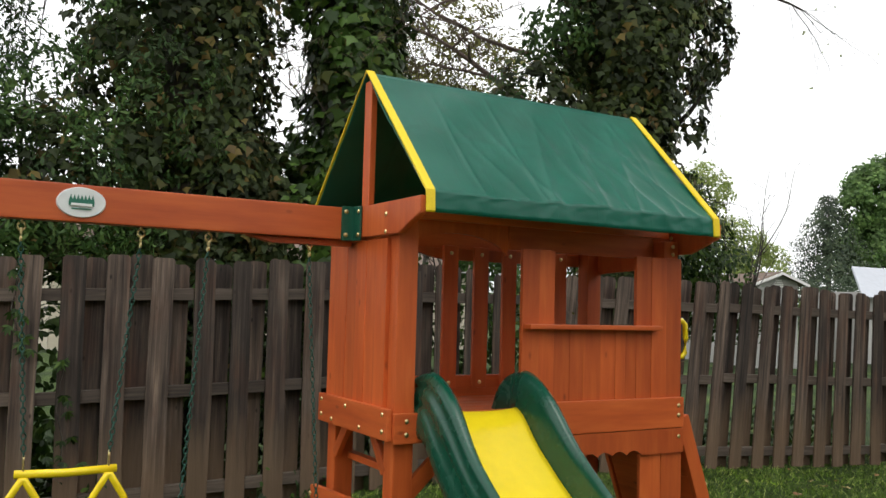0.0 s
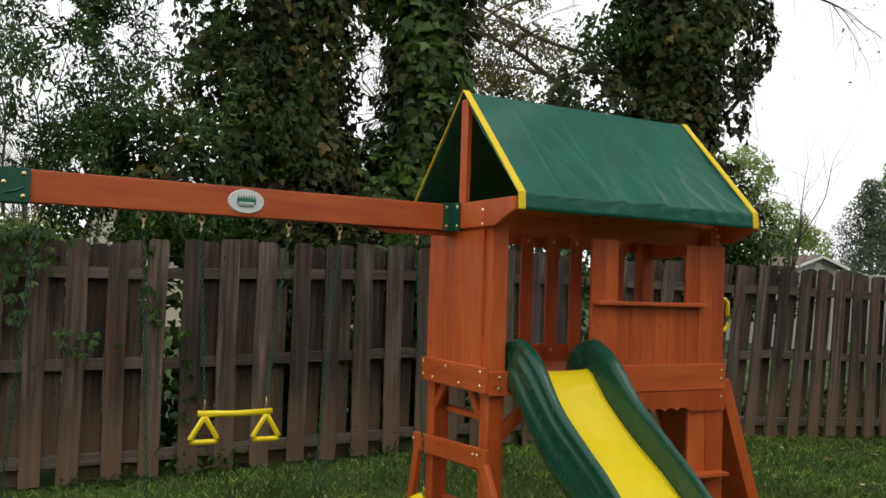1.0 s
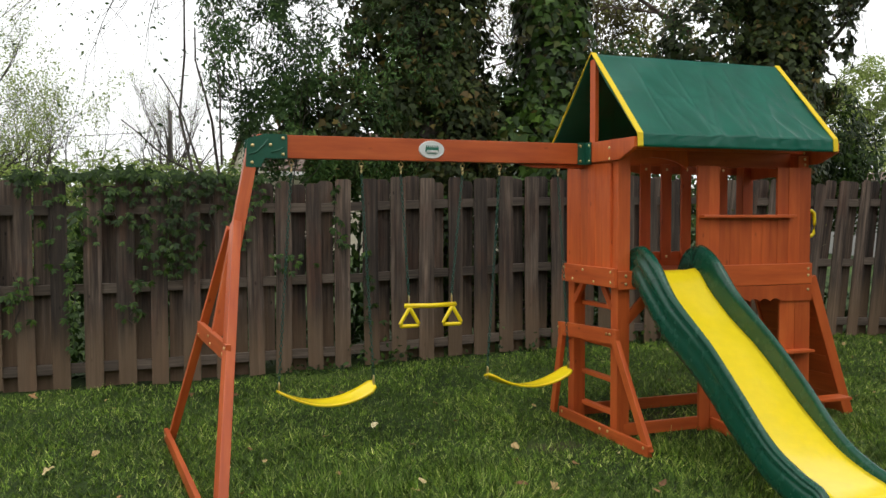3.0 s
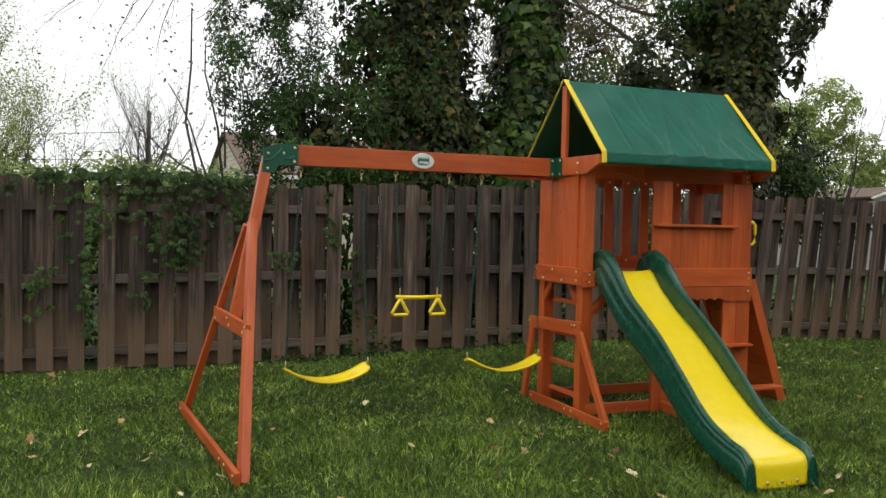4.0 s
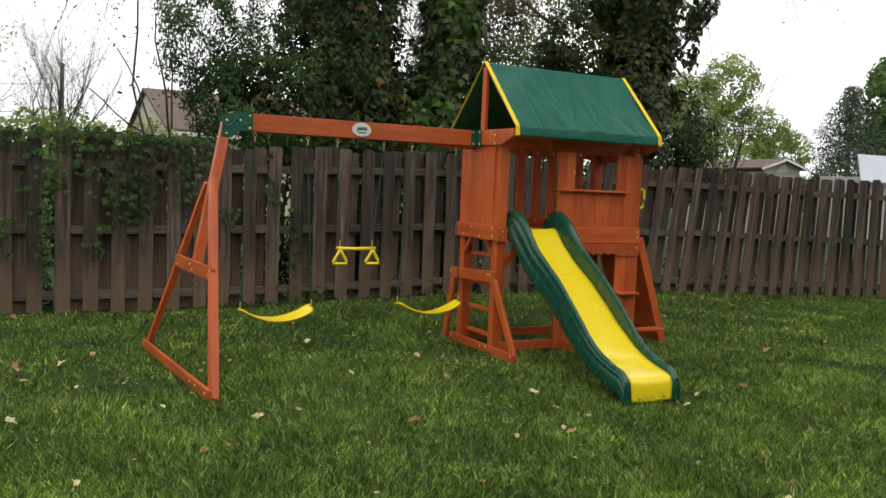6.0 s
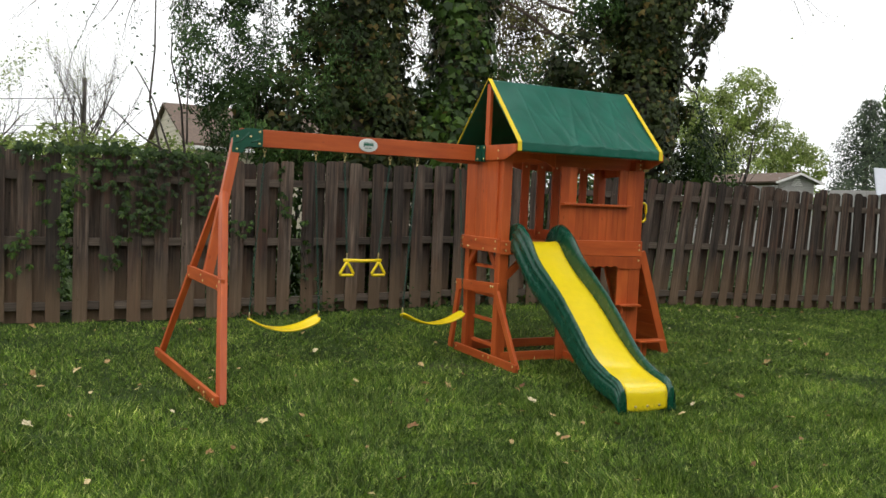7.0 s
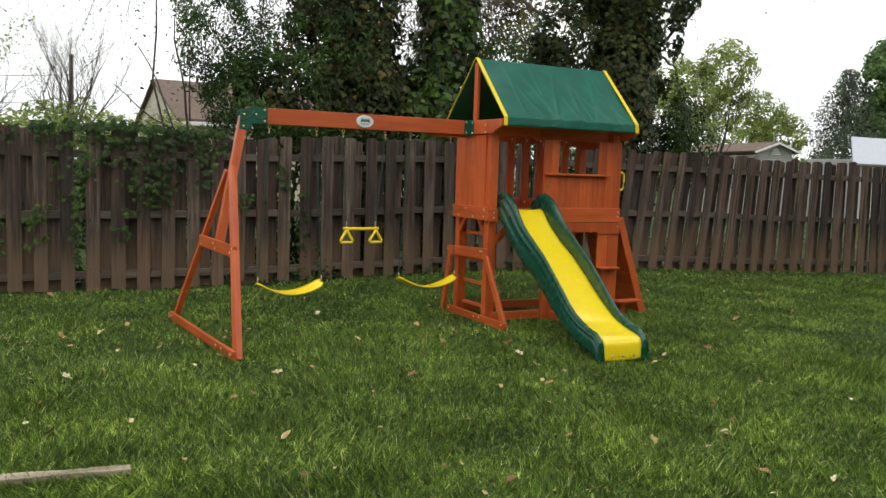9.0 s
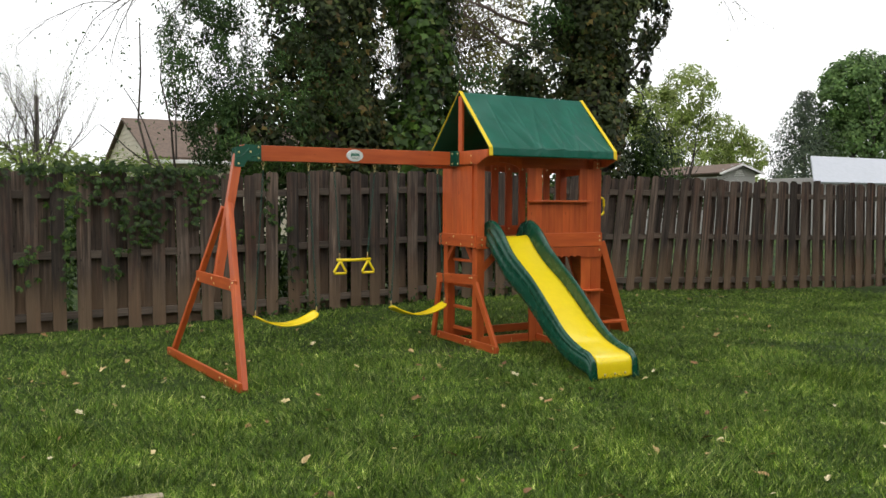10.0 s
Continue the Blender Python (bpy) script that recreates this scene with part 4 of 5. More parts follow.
def branch_paths(rng, p, d, length, radius, depth, out, spread=0.7, up=0.15, wander=0.18):
    """Recursive limbs: lists of points and radii."""
    pts, rad = [Vector(p)], [radius]
    q, v = Vector(p), Vector(d).normalized()
    n = 6
    for i in range(n):
        v = (v + Vector(rng.normal(0, wander, 3)) + Vector((0, 0, up * 0.25))).normalized()
        q = q + v * (length / n)
        pts.append(q.copy())
        rad.append(radius * (1 - 0.62 * (i + 1) / n))
    out.append((pts, rad))
    if depth > 0:
        for i in range(2, n + 1):
            for _ in range(1 if i < n else 2):
                if rng.uniform() < 0.85:
                    w = (v + Vector(rng.normal(0, spread, 3))).normalized()
                    branch_paths(rng, pts[i], w, length * rng.uniform(0.45, 0.7), rad[i] * 0.62, depth - 1, out, spread, up, wander)


def merge_tubes(paths, sides=5):
    bm = bmesh.new()
    for pts, rad in paths:
        t = tube_bm(pts, rad, sides, cap=False)
        me = bpy.data.meshes.new("tmp")
        t.to_mesh(me)
        t.free()
        bm.from_mesh(me)
        bpy.data.meshes.remove(me)
    return bm


# ---- trees behind the fence ----
OFFSET = Vector((-0.45, -0.18, 0))


def ivy_tree(label, base, lean, height, r0, blobs, columns, leaf, mat, seed, limbs=3, clump=1.7, cut=-0.12, shape="ivy"):
    rng = np.random.default_rng(seed)
    t = thing("tree", label, "tree", pose(*base))
    b = Vector(base)
    pts = [b + Vector((lean[0] * k + 0.06 * math.sin(3 * k + seed), lean[1] * k, height * k)) for k in (0, 0.15, 0.3, 0.5, 0.7, 0.85, 1.0)]
    rad = [r0 * s for s in (1.25, 1.05, 1.0, 0.9, 0.75, 0.6, 0.4)]
    paths = [(pts, rad)]
    for i in range(limbs):
        k = 0.35 + 0.55 * i / max(1, limbs)
        p = b + Vector((lean[0] * k, lean[1] * k, height * k))
        a = rng.uniform(0, 2 * math.pi)
        branch_paths(rng, p, (math.cos(a), math.sin(a) * 0.6, 0.5), height * 0.28, r0 * 0.32, 1, paths)
    part("trunk", merge_tubes(paths, 8), BARK, t, "dark bark under ivy", smooth=True)
    P, N = blob_points(rng, blobs, clump, cut, 0.45, seed * 3.7)
    for x, y, z0, z1, r, cnt in columns:
        a = rng.uniform(0, 2 * math.pi, cnt)
        zz = rng.uniform(z0, z1, cnt)
        rr = r * (1 + 0.30 * np.sin(zz * 2.3 + seed) * np.sin(a * 2 + zz)) * rng.uniform(0.65, 1.08, cnt)
        P = np.concatenate([P, np.stack([x + rr * np.cos(a) + lean[0] * zz / height, y + rr * np.sin(a), zz], 1)])
        N = np.concatenate([N, np.stack([np.cos(a), np.sin(a), 0.35 + 0 * a], 1) + rng.normal(0, 0.35, (cnt, 3))])
    S = leaf * rng.uniform(0.55, 1.35, len(P))
    mesh_part("crown", leaf_mesh("crown", P, N, S, mat, shape, 0.7, rng), t, "dense dark green leaves")
    return t


# the blob at z 8.4 is an unseen crown, added to shade fence and lawn
ivy_tree("tall tree with dense dark ivy behind the fence, unseen high crown added for shade", (2.85, 7.7, 0), (-0.1, 0.1), 7.5, 0.30,
         [(2.58, 7.7, 3.9, 0.82, 0.8, 1.5, 9500), (2.90, 7.6, 2.4, 0.66, 0.5, 1.0, 9000), (2.25, 7.6, 4.5, 0.62, 0.6, 0.9, 2300), (2.2, 7.7, 6.0, 1.7, 1.3, 1.5, 6500), (2.4, 6.4, 8.4, 3.2, 2.8, 1.5, 14000), (1.95, 7.5, 2.4, 0.9, 0.5, 0.8, 5500), (3.46, 7.7, 4.75, 0.44, 0.35, 1.15, 5200), (3.50, 7.6, 2.3, 0.42, 0.3, 0.72, 2800)],
         [(3.10, 7.65, 0.6, 6.0, 0.46, 7800)], 0.080, DARKLEAF, 4, 0, 2.3, -0.04)
ivy_tree("ivy-clad tree trunk with large lit leaves behind the fence", (4.08, 7.6, 0), (0.15, 0.1), 8.0, 0.26,
         [(4.25, 7.7, 6.3, 1.2, 1.0, 1.5, 2200), (3.85, 7.5, 2.1, 0.66, 0.35, 0.85, 2000), (3.78, 7.6, 4.85, 0.32, 0.35, 0.95, 1300)],
         [(4.17, 7.6, 0.8, 6.2, 0.45, 8600)], 0.108, IVY, 7, 0, 2.2, -0.05)
# blobs above z 8 are unseen crowns, added to shade side fence and far lawn
ivy_tree("broad tree wrapped in dark ivy behind the fence, unseen overhanging crowns added for shade", (7.2, 7.35, 0), (0.1, 0.1), 8.0, 0.34,
         [(7.34, 7.25, 4.6, 0.96, 0.75, 1.35, 12500), (7.15, 7.15, 3.0, 0.66, 0.42, 1.2, 8600), (6.15, 7.3, 3.5, 0.62, 0.45, 0.72, 2000), (7.2, 7.4, 6.4, 1.7, 1.3, 1.3, 6500), (7.4, 6.2, 8.6, 3.4, 3.0, 1.5, 15000), (11.2, 6.0, 8.8, 3.4, 2.8, 1.4, 15000), (9.6, 3.6, 9.3, 3.8, 3.0, 1.4, 16000), (8.02, 7.2, 3.6, 0.36, 0.3, 0.8, 1300), (8.27, 7.2, 4.7, 0.45, 0.35, 0.75, 1600)],
         [(7.2, 7.25, 0.8, 6.0, 0.56, 8500)], 0.084, DARKLEAF, 11, 3, 2.3, -0.06)


def shrub(label, stems, blobs, leaf, mat, seed, shape="oval", clump=2.2, cut=-0.05, bark=BARK):
    rng = np.random.default_rng(seed)
    t = thing("shrub", label, "shrub", pose(*stems[0][0]))
    for p, d, ln, r in stems:
        paths = []
        branch_paths(rng, p, d, ln, r, 2, paths, 0.45, 0.3, 0.10)
        part("stem", merge_tubes(paths, 5), bark, t, "thin dark branching stem", smooth=True)
    P, N = blob_points(rng, blobs, clump, cut, 0.3, seed)
    mesh_part("crown", leaf_mesh("crown", P, N, leaf * rng.uniform(0.6, 1.3, len(P)), mat, shape, 0.5, rng), t, "small glossy leaves")
    return t


shrub("tall airy green shrub behind the fence", [((1.5, 7.4, 0), (-0.1, 0, 1), 3.2, 0.024), ((1.3, 7.5, 0), (-0.25, 0, 1), 3.0, 0.020), ((1.8, 7.4, 0), (0.1, 0, 1), 3.4, 0.024)],
      [(1.45, 7.2, 3.0, 0.80, 0.35, 1.0, 6000), (2.0, 7.15, 3.9, 0.7, 0.3, 0.9, 1900), (0.90, 7.3, 3.2, 0.66, 0.4, 1.05, 14000), (1.22, 7.3, 2.35, 0.60, 0.35, 0.75, 9000), (0.92, 7.3, 4.2, 0.7, 0.4, 0.7, 5000), (1.7, 7.1, 2.3, 0.95, 0.3, 0.65, 6500), (2.4, 7.1, 3.0, 0.6, 0.25, 1.0, 3000)], 0.058, SHRUB, 21, "lance", cut=0.03, clump=3.2)
shrub("green shrub between the ivy trees behind the fence", [((6.2, 7.7, 0), (-0.1, 0, 1), 3.0, 0.04), ((5.3, 7.8, 0), (0.1, 0, 1), 2.4, 0.03)],
      [(6.1, 7.5, 3.5, 0.55, 0.4, 0.75, 1900), (6.45, 7.3, 4.5, 0.55, 0.35, 0.8, 2300), (5.9, 7.5, 2.9, 0.7, 0.4, 0.6, 1800), (5.0, 7.9, 3.2, 0.35, 0.3, 0.6, 500), (6.3, 7.5, 1.9, 0.6, 0.3, 0.5, 1500), (5.5, 7.6, 3.3, 0.6, 0.4, 0.5, 900), (5.5, 7.6, 2.4, 0.9, 0.4, 0.7, 4200), (4.8, 7.6, 2.1, 0.7, 0.4, 0.55, 3000)], 0.07, SHRUB, 23)
shrub("leafy green shrub beyond the side fence", [((10.2, 8.2, 0), (0, 0, 1), 2.4, 0.04)],
      [(9.25, 8.0, 2.0, 0.75, 0.6, 0.85, 5200), (8.7, 7.9, 2.3, 0.55, 0.5, 1.1, 4200), (10.2, 8.4, 1.6, 0.8, 0.6, 0.45, 1500)], 0.075, CREEPER, 25)


shrub("low weeds along the back of the side fence", [((x, 8.35 - 0.185 * x, 0), (0.1, 0, 1), 0.4, 0.012) for x in (7.0, 9.0, 11.0)],
      [(6.6 + 0.55 * i, 8.35 - 0.185 * (6.6 + 0.55 * i), 0.25, 0.4, 0.2, 0.42, 420) for i in range(13)], 0.07, CREEPER, 29, cut=-0.1)
shrub("low dark undergrowth along the back of the fence", [((x, 7.3, 0), (0.1, 0, 1), 0.9, 0.02) for x in (-1.5, 0.6, 3.4, 5.2)],
      [(-3.2 + 0.62 * i, 7.35, 0.90, 0.5, 0.25, 1.05, 1900) for i in range(16)], 0.085, CREEPER, 27, cut=-0.25)


def bare_tree(label, paths_spec, seed, depth, bark, leaves=0, leaf=0.06, mat=None, spread=0.55, up=0.2):
    rng = np.random.default_rng(seed)
    t = thing("tree", label, "tree", pose(*paths_spec[0][0]))
    paths = []
    for p, d, ln, r in paths_spec:
        branch_paths(rng, p, d, ln, r, depth, paths, spread, up, 0.14)
    part("trunk", merge_tubes(paths, 5), bark, t, "bare branching limbs", smooth=True)
    if leaves:
        tips = np.array([list(pt) for pts, _ in paths for pt in pts[3:]])
        P = tips[rng.integers(0, len(tips), leaves)] + rng.normal(0, leaf * 1.6, (leaves, 3))
        mesh_part("crown", leaf_mesh("crown", P, rng.normal(0, 1, P.shape) + np.array([0, -0.4, 0.4]), leaf * rng.uniform(0.5, 1.3, leaves), mat, "oval", 0.3, rng), t, "sparse young leaves")
    return t


bare_tree("bare arching branches between the ivy-clad trees", [((6.7, 8.3, 3.9), (-0.85, 0, 0.45), 1.6, 0.042), ((6.8, 8.4, 4.5), (-0.9, 0, 0.25), 1.8, 0.03), ((6.3, 8.8, 2.6), (-0.5, 0, 0.8), 2.2, 0.022), ((5.3, 9.0, 1.5), (0.1, 0, 1), 3.2, 0.024), ((6.9, 8.2, 5.2), (-1, 0, -0.1), 1.9, 0.028), ((5.8, 9.2, 1.8), (-0.3, 0, 1), 2.8, 0.022), ((4.6, 9.4, 1.8), (0.2, 0, 1), 2.8, 0.02), ((5.0, 9.1, 2.2), (-0.1, 0, 1), 3.0, 0.02), ((6.0, 9.0, 3.2), (-0.6, 0, 0.7), 2.4, 0.02), ((6.6, 8.6, 5.6), (-1, 0, 0.1), 2.0, 0.03), ((6.5, 9.3, 2.0), (-0.4, 0, 1), 3.4, 0.02)], 31, 3, TWIG, 1500, 0.045, BUDS, 0.8, -0.2)
bare_tree("thin bare hanging twigs beside the ivy tree", [((8.3, 7.7, 5.8), (0.7, -0.1, -0.25), 1.6, 0.025), ((8.4, 7.8, 6.2), (0.75, 0, -0.45), 1.9, 0.02), ((8.2, 7.8, 3.0), (0.8, 0, 0.25), 1.3, 0.012)], 33, 2, BARK, 40, 0.05, SPRING, 0.6, -0.5)
bare_tree("slender budding sapling behind the fence", [((0.48, 7.2, 0), (0.02, 0, 1), 3.9, 0.024), ((0.50, 7.2, 1.55), (-0.20, 0, 1), 1.75, 0.018), ((0.48, 7.2, 1.6), (-0.46, 0, 0.9), 1.45, 0.016), ((0.50, 7.2, 1.7), (-0.66, 0, 0.8), 1.15, 0.014), ((0.50, 7.2, 2.0), (-0.1, 0, 1), 1.2, 0.013)], 35, 0, BARK, 110, 0.048, SHRUB, 0.25, 0.1)
bare_tree("overhanging twigs with small leaves beside the shrub", [((2.0, 7.4, 4.55), (-1, 0, -0.12), 2.0, 0.030), ((1.8, 7.4, 4.50), (-1, 0, 0.02), 2.1, 0.026), ((1.6, 7.4, 4.75), (-1, 0, -0.18), 1.6, 0.022)], 37, 2, BARK, 620, 0.040, SHRUB, 0.42, 0.0)
def fan(x, y, z, count, spread, length, r, seed):
    """Stems that rise together from one foot and open like a vase."""
    rnd = random.Random(seed)
    return [((x + rnd.uniform(-0.1, 0.1), y, z), (spread * (2 * i / (count - 1) - 1) + rnd.uniform(-0.08, 0.08), rnd.uniform(-0.25, 0.25), 1), length * rnd.uniform(0.8, 1.05) * (1 - 0.25 * abs(2 * i / (count - 1) - 1)), r * rnd.uniform(0.7, 1.1)) for i in range(count)]


OFFSET = Vector((-0.45, -0.18, 0.22))
bare_tree("distant bare vase-shaped spring tree", fan(1.85, 43, 1.4, 10, 0.50, 4.9, 0.075, 1), 41, 3, FARBARK, 3000, 0.06, SPRING, 0.33, 0.3)
bare_tree("distant forked spring tree with sparse yellow-green leaves", [((-4.3, 30, 0), (0.03, 0, 1), 2.6, 0.12), ((-4.25, 30, 2.3), (-0.25, 0, 1), 2.8, 0.09), ((-4.25, 30, 2.3), (0.5, 0, 0.9), 1.6, 0.07), ((-4.9, 30, 4.8), (0.15, 0, 1), 3.0, 0.06), ((-4.9, 30, 4.8), (-0.5, 0, 1), 2.8, 0.05), ((-4.8, 30, 4.5), (0.5, 0, 0.9), 2.2, 0.045)], 43, 3, BARK, 7000, 0.07, SPRING, 0.45, 0.3)
bare_tree("distant vase-shaped tree with yellow-green young leaves", fan(-4.0, 40, 0.8, 8, 0.42, 4.9, 0.065, 2), 45, 3, FARBARK, 5200, 0.12, SPRING, 0.33, 0.3)
bare_tree("distant thin budding tree", fan(-2.5, 41, 0.8, 5, 0.36, 4.6, 0.06, 3), 47, 3, FARBARK, 900, 0.08, SPRING, 0.28, 0.3)


def leafy_tree(label, base, height, r, blobs, leaf, mat, seed, shape="clump", cut=-0.15, clump=0.8):
    rng = np.random.default_rng(seed)
    t = thing("tree", label, "tree", pose(*base))
    paths = []
    branch_paths(rng, base, (0, 0, 1), height * 0.52, r, 2, paths, 0.6, 0.3, 0.08)
    part("trunk", merge_tubes(paths, 6), PALEBARK, t, "grey trunk and limbs", smooth=True)
    P, N = blob_points(rng, blobs, clump, cut, 0.4, seed)
    mesh_part("crown", leaf_mesh("crown", P, N, leaf * rng.uniform(0.5, 1.3, len(P)), mat, shape, 0.4, rng), t, "leafy crown with gaps")
    return t


leafy_tree("distant yellow-green spring tree beyond the shed", (28.0, 26, 0), 7.5, 0.25,
           [(28.0, 25.5, 6.1, 1.6, 1.2, 1.6, 8500), (26.2, 25.5, 4.9, 1.8, 1.2, 1.6, 9500), (29.9, 25.5, 4.2, 1.9, 1.2, 1.3, 7500), (31.9, 25.5, 3.5, 1.4, 1.0, 1.1, 4200), (27.5, 25, 3.0, 3.2, 1.2, 1.1, 9500), (24.4, 25, 5.0, 1.2, 1.0, 1.6, 5000)], 0.095, SPRING, 51, cut=-0.02, clump=1.7)
leafy_tree("pale yellow-green spring tree between the ivy trees", (9.2, 15.2, 0), 7.5, 0.09,
           [(8.4, 15, 5.2, 1.6, 0.8, 2.0, 8000), (9.8, 15, 4.0, 1.4, 0.8, 1.8, 6500), (8.0, 15, 3.0, 1.3, 0.7, 1.3, 5000), (9.4, 15, 6.6, 1.8, 0.8, 1.6, 6500), (10.8, 15, 5.4, 1.2, 0.8, 2.0, 5000)], 0.10, BUDS, 57, "oval", -0.02, 1.8)
leafy_tree("distant full green maple", (40.5, 25, 0), 10.0, 0.35,
           [(40.4, 25, 6.8, 3.2, 2.0, 2.5, 22000), (39.2, 25, 4.2, 2.2, 2.0, 2.0, 9500), (43, 25, 5, 3, 2, 3, 9000)], 0.15, MAPLE, 53, cut=-0.15, clump=1.2)


def conifer(base, height, r, seed):
    rng = np.random.default_rng(seed)
    t = thing("tree", "distant dark blue-green conifer tree", "tree", pose(*base))
    part("trunk", tube_bm([base, (base[0], base[1], height)], [0.2, 0.03], 6), BARK, t)
    cnt = 15000
    k = rng.uniform(0, 1, cnt) ** 0.7
    a = rng.uniform(0, 2 * math.pi, cnt)
    tier = 0.55 + 0.3 * np.abs(np.sin(k * 17 + 1.5 * np.sin(a * 3))) + 0.25 * np.sin(a * 2 + 9 * k)
    rr = r * (0.16 + 0.84 * k) * tier * rng.uniform(0.35, 1.0, cnt)
    P = np.stack([base[0] + rr * np.cos(a), base[1] + rr * np.sin(a), height - (height - 0.8) * k], 1)
    N = np.stack([np.cos(a), np.sin(a), 0.6 + 0 * a], 1) + rng.normal(0, 0.4, (cnt, 3))
    mesh_part("crown", leaf_mesh("crown", P, N, 0.17 * rng.uniform(0.5, 1.3, cnt), NEEDLE, "lance", 0.2, rng), t, "tiered needles")


conifer((36.2, 25.5, 0), 6.9, 3.9, 61)


def treeline():
    rng = np.random.default_rng(71)
    blobs = []
    for i in range(60):
        x = -45 + 2.2 * i
        tall = 1.6 if x < 7 else 0.0
        blobs.append((x, 62 + rng.uniform(-3, 3), 1.6, 2.4, 1.5, rng.uniform(1.4, 3.2) + tall, 1100))
    P, N = blob_points(rng, blobs, 0.5, -0.3, 0.5, 2)
    ob = mesh_part("far_treeline", leaf_mesh("far_treeline", P, N, 0.3 * rng.uniform(0.5, 1.3, len(P)), HEDGE, "clump", 0.3, rng), None)
    tagged(ob, "distant hazy spring-green treeline", "treeline", kind="stuff")
    blobs = [(-6.6 + 0.52 * i, 11.5 + rng.uniform(-0.5, 0.5), 1.35, 0.55, 0.6, 1.1 + rng.uniform(-0.3, 0.22), 2600) for i in range(15)]
    P, N = blob_points(rng, blobs, 1.2, -0.2, 0.5, 4)
    ob = mesh_part("hedge", leaf_mesh("hedge", P, N, 0.075 * rng.uniform(0.5, 1.3, len(P)), HEDGE, "oval", 0.3, rng), None)
    tagged(ob, "yellow-green hedge beyond the back fence", "hedge")


treeline()


# ---- buildings and pole in the distance ----
def build_house():
    t = thing("house", "cream-sided house with a brown shingle roof", "house", pose(8, 27, 0))
    x0, x1, y0, ym, y1, ze, zr = 3.55, 16.0, 24.0, 28.2, 32.4, 2.66, 3.98
    n = 26
    for i in range(n):
        z = 4.0 * i / n
        zt = 4.0 * (i + 1) / n
        def half(zz):
            return (y1 - y0) / 2 * (1 if zz < ze else max(0.02, (zr - zz) / (zr - ze)))
        h0, h1 = half(z), half(min(zt, zr))
        bm = bmesh.new()
        vs = [bm.verts.new(c) for c in ((x0 - 0.02, ym - h0, z), (x0 - 0.02, ym + h0, z), (x0, ym + h1, zt), (x0, ym - h1, zt), (x0 + 0.08, ym - h0, z), (x0 + 0.08, ym + h0, z))]
        bm.faces.new((vs[0], vs[3], vs[2], vs[1]))
        bm.faces.new((vs[0], vs[1], vs[5], vs[4]))
        part("lap_board", bm, SIDING, t)
    for i in range(14):
        z = ze * i / 14
        part("lap_board", box(x1 - x0, 0.06, ze / 14, 0), SIDING, t, "", pose((x0 + x1) / 2, y0 + 0.03, z + ze / 28, 4))
    for s in (-1, 1):
        bm = bmesh.new()
        ye = ym + s * ((y1 - y0) / 2 + 0.35)
        zz = ze - 0.16
        vs = [bm.verts.new(c) for c in ((x0 - 0.15, ym, zr + 0.06), (x1, ym, zr + 0.06), (x1, ye, zz), (x0 - 0.15, ye, zz))]
        bm.faces.new(vs)
        bmesh.ops.recalc_face_normals(bm, faces=bm.faces)
        bmesh.ops.solidify(bm, geom=bm.faces[:], thickness=0.08)
        part("roof", bm, SHINGLE, t, "brown shingle roof")
    part("gutter", box(x1 - x0, 0.12, 0.12, 0.02), WHITETRIM, t, "white gutter", pose((x0 + x1) / 2, y0 - 0.36, ze - 0.22))
    return t


build_house()


def build_shed():
    m = pose(19.65, 15.1, 0, 0, 0, -17)
    t = thing("garden_shed", "pale-sided garden shed with a brown roof", "shed", m)
    w, zr, ze, ln = 0.66, 2.47, 2.21, 5.6
    for i in range(20):
        z = 2.4 * i / 20
        h = w - 0.08 if z < ze - 0.05 else max(0.05, (w - 0.08) * (zr - z - 0.06) / (zr - ze))
        part("lap_board", box(2 * h, 0.03, 0.118, 0.004, 1), GREYSIDING, t, "", m @ pose(0, 0.10, z + 0.06, 6))
    for i in range(17):
        part("lap_board", box(0.03, ln - 0.2, 0.118, 0.004, 1), GREYSIDING, t, "", m @ pose(-w + 0.1, ln / 2, 2.05 * i / 17 + 0.06, 0, 6))
    for s in (-1, 1):
        bm = bmesh.new()
        vs = [bm.verts.new(c) for c in ((0, -0.1, zr), (0, ln, zr), (s * (w + 0.12), ln, ze - 0.04), (s * (w + 0.12), -0.1, ze - 0.04))]
        bm.faces.new(vs)
        bmesh.ops.recalc_face_normals(bm, faces=bm.faces)
        bmesh.ops.solidify(bm, geom=bm.faces[:], thickness=0.05)
        part("roof", bm, SHINGLE, t, "brown shingle roof", m)
        mm, l2 = along((0, -0.12, zr - 0.05), (s * (w + 0.12), -0.12, ze - 0.09), (0, 1, 0))
        part("rake_trim", box(0.04, 0.06, l2, 0), WHITETRIM, t, "white rake board", m @ mm)
    for i in range(4):
        part("vent_slat", box(0.34 - 0.06 * i, 0.03, 0.03, 0), WHITETRIM, t, "", m @ pose(0, 0.06, 2.08 + 0.055 * i, 25))
    return t


build_shed()


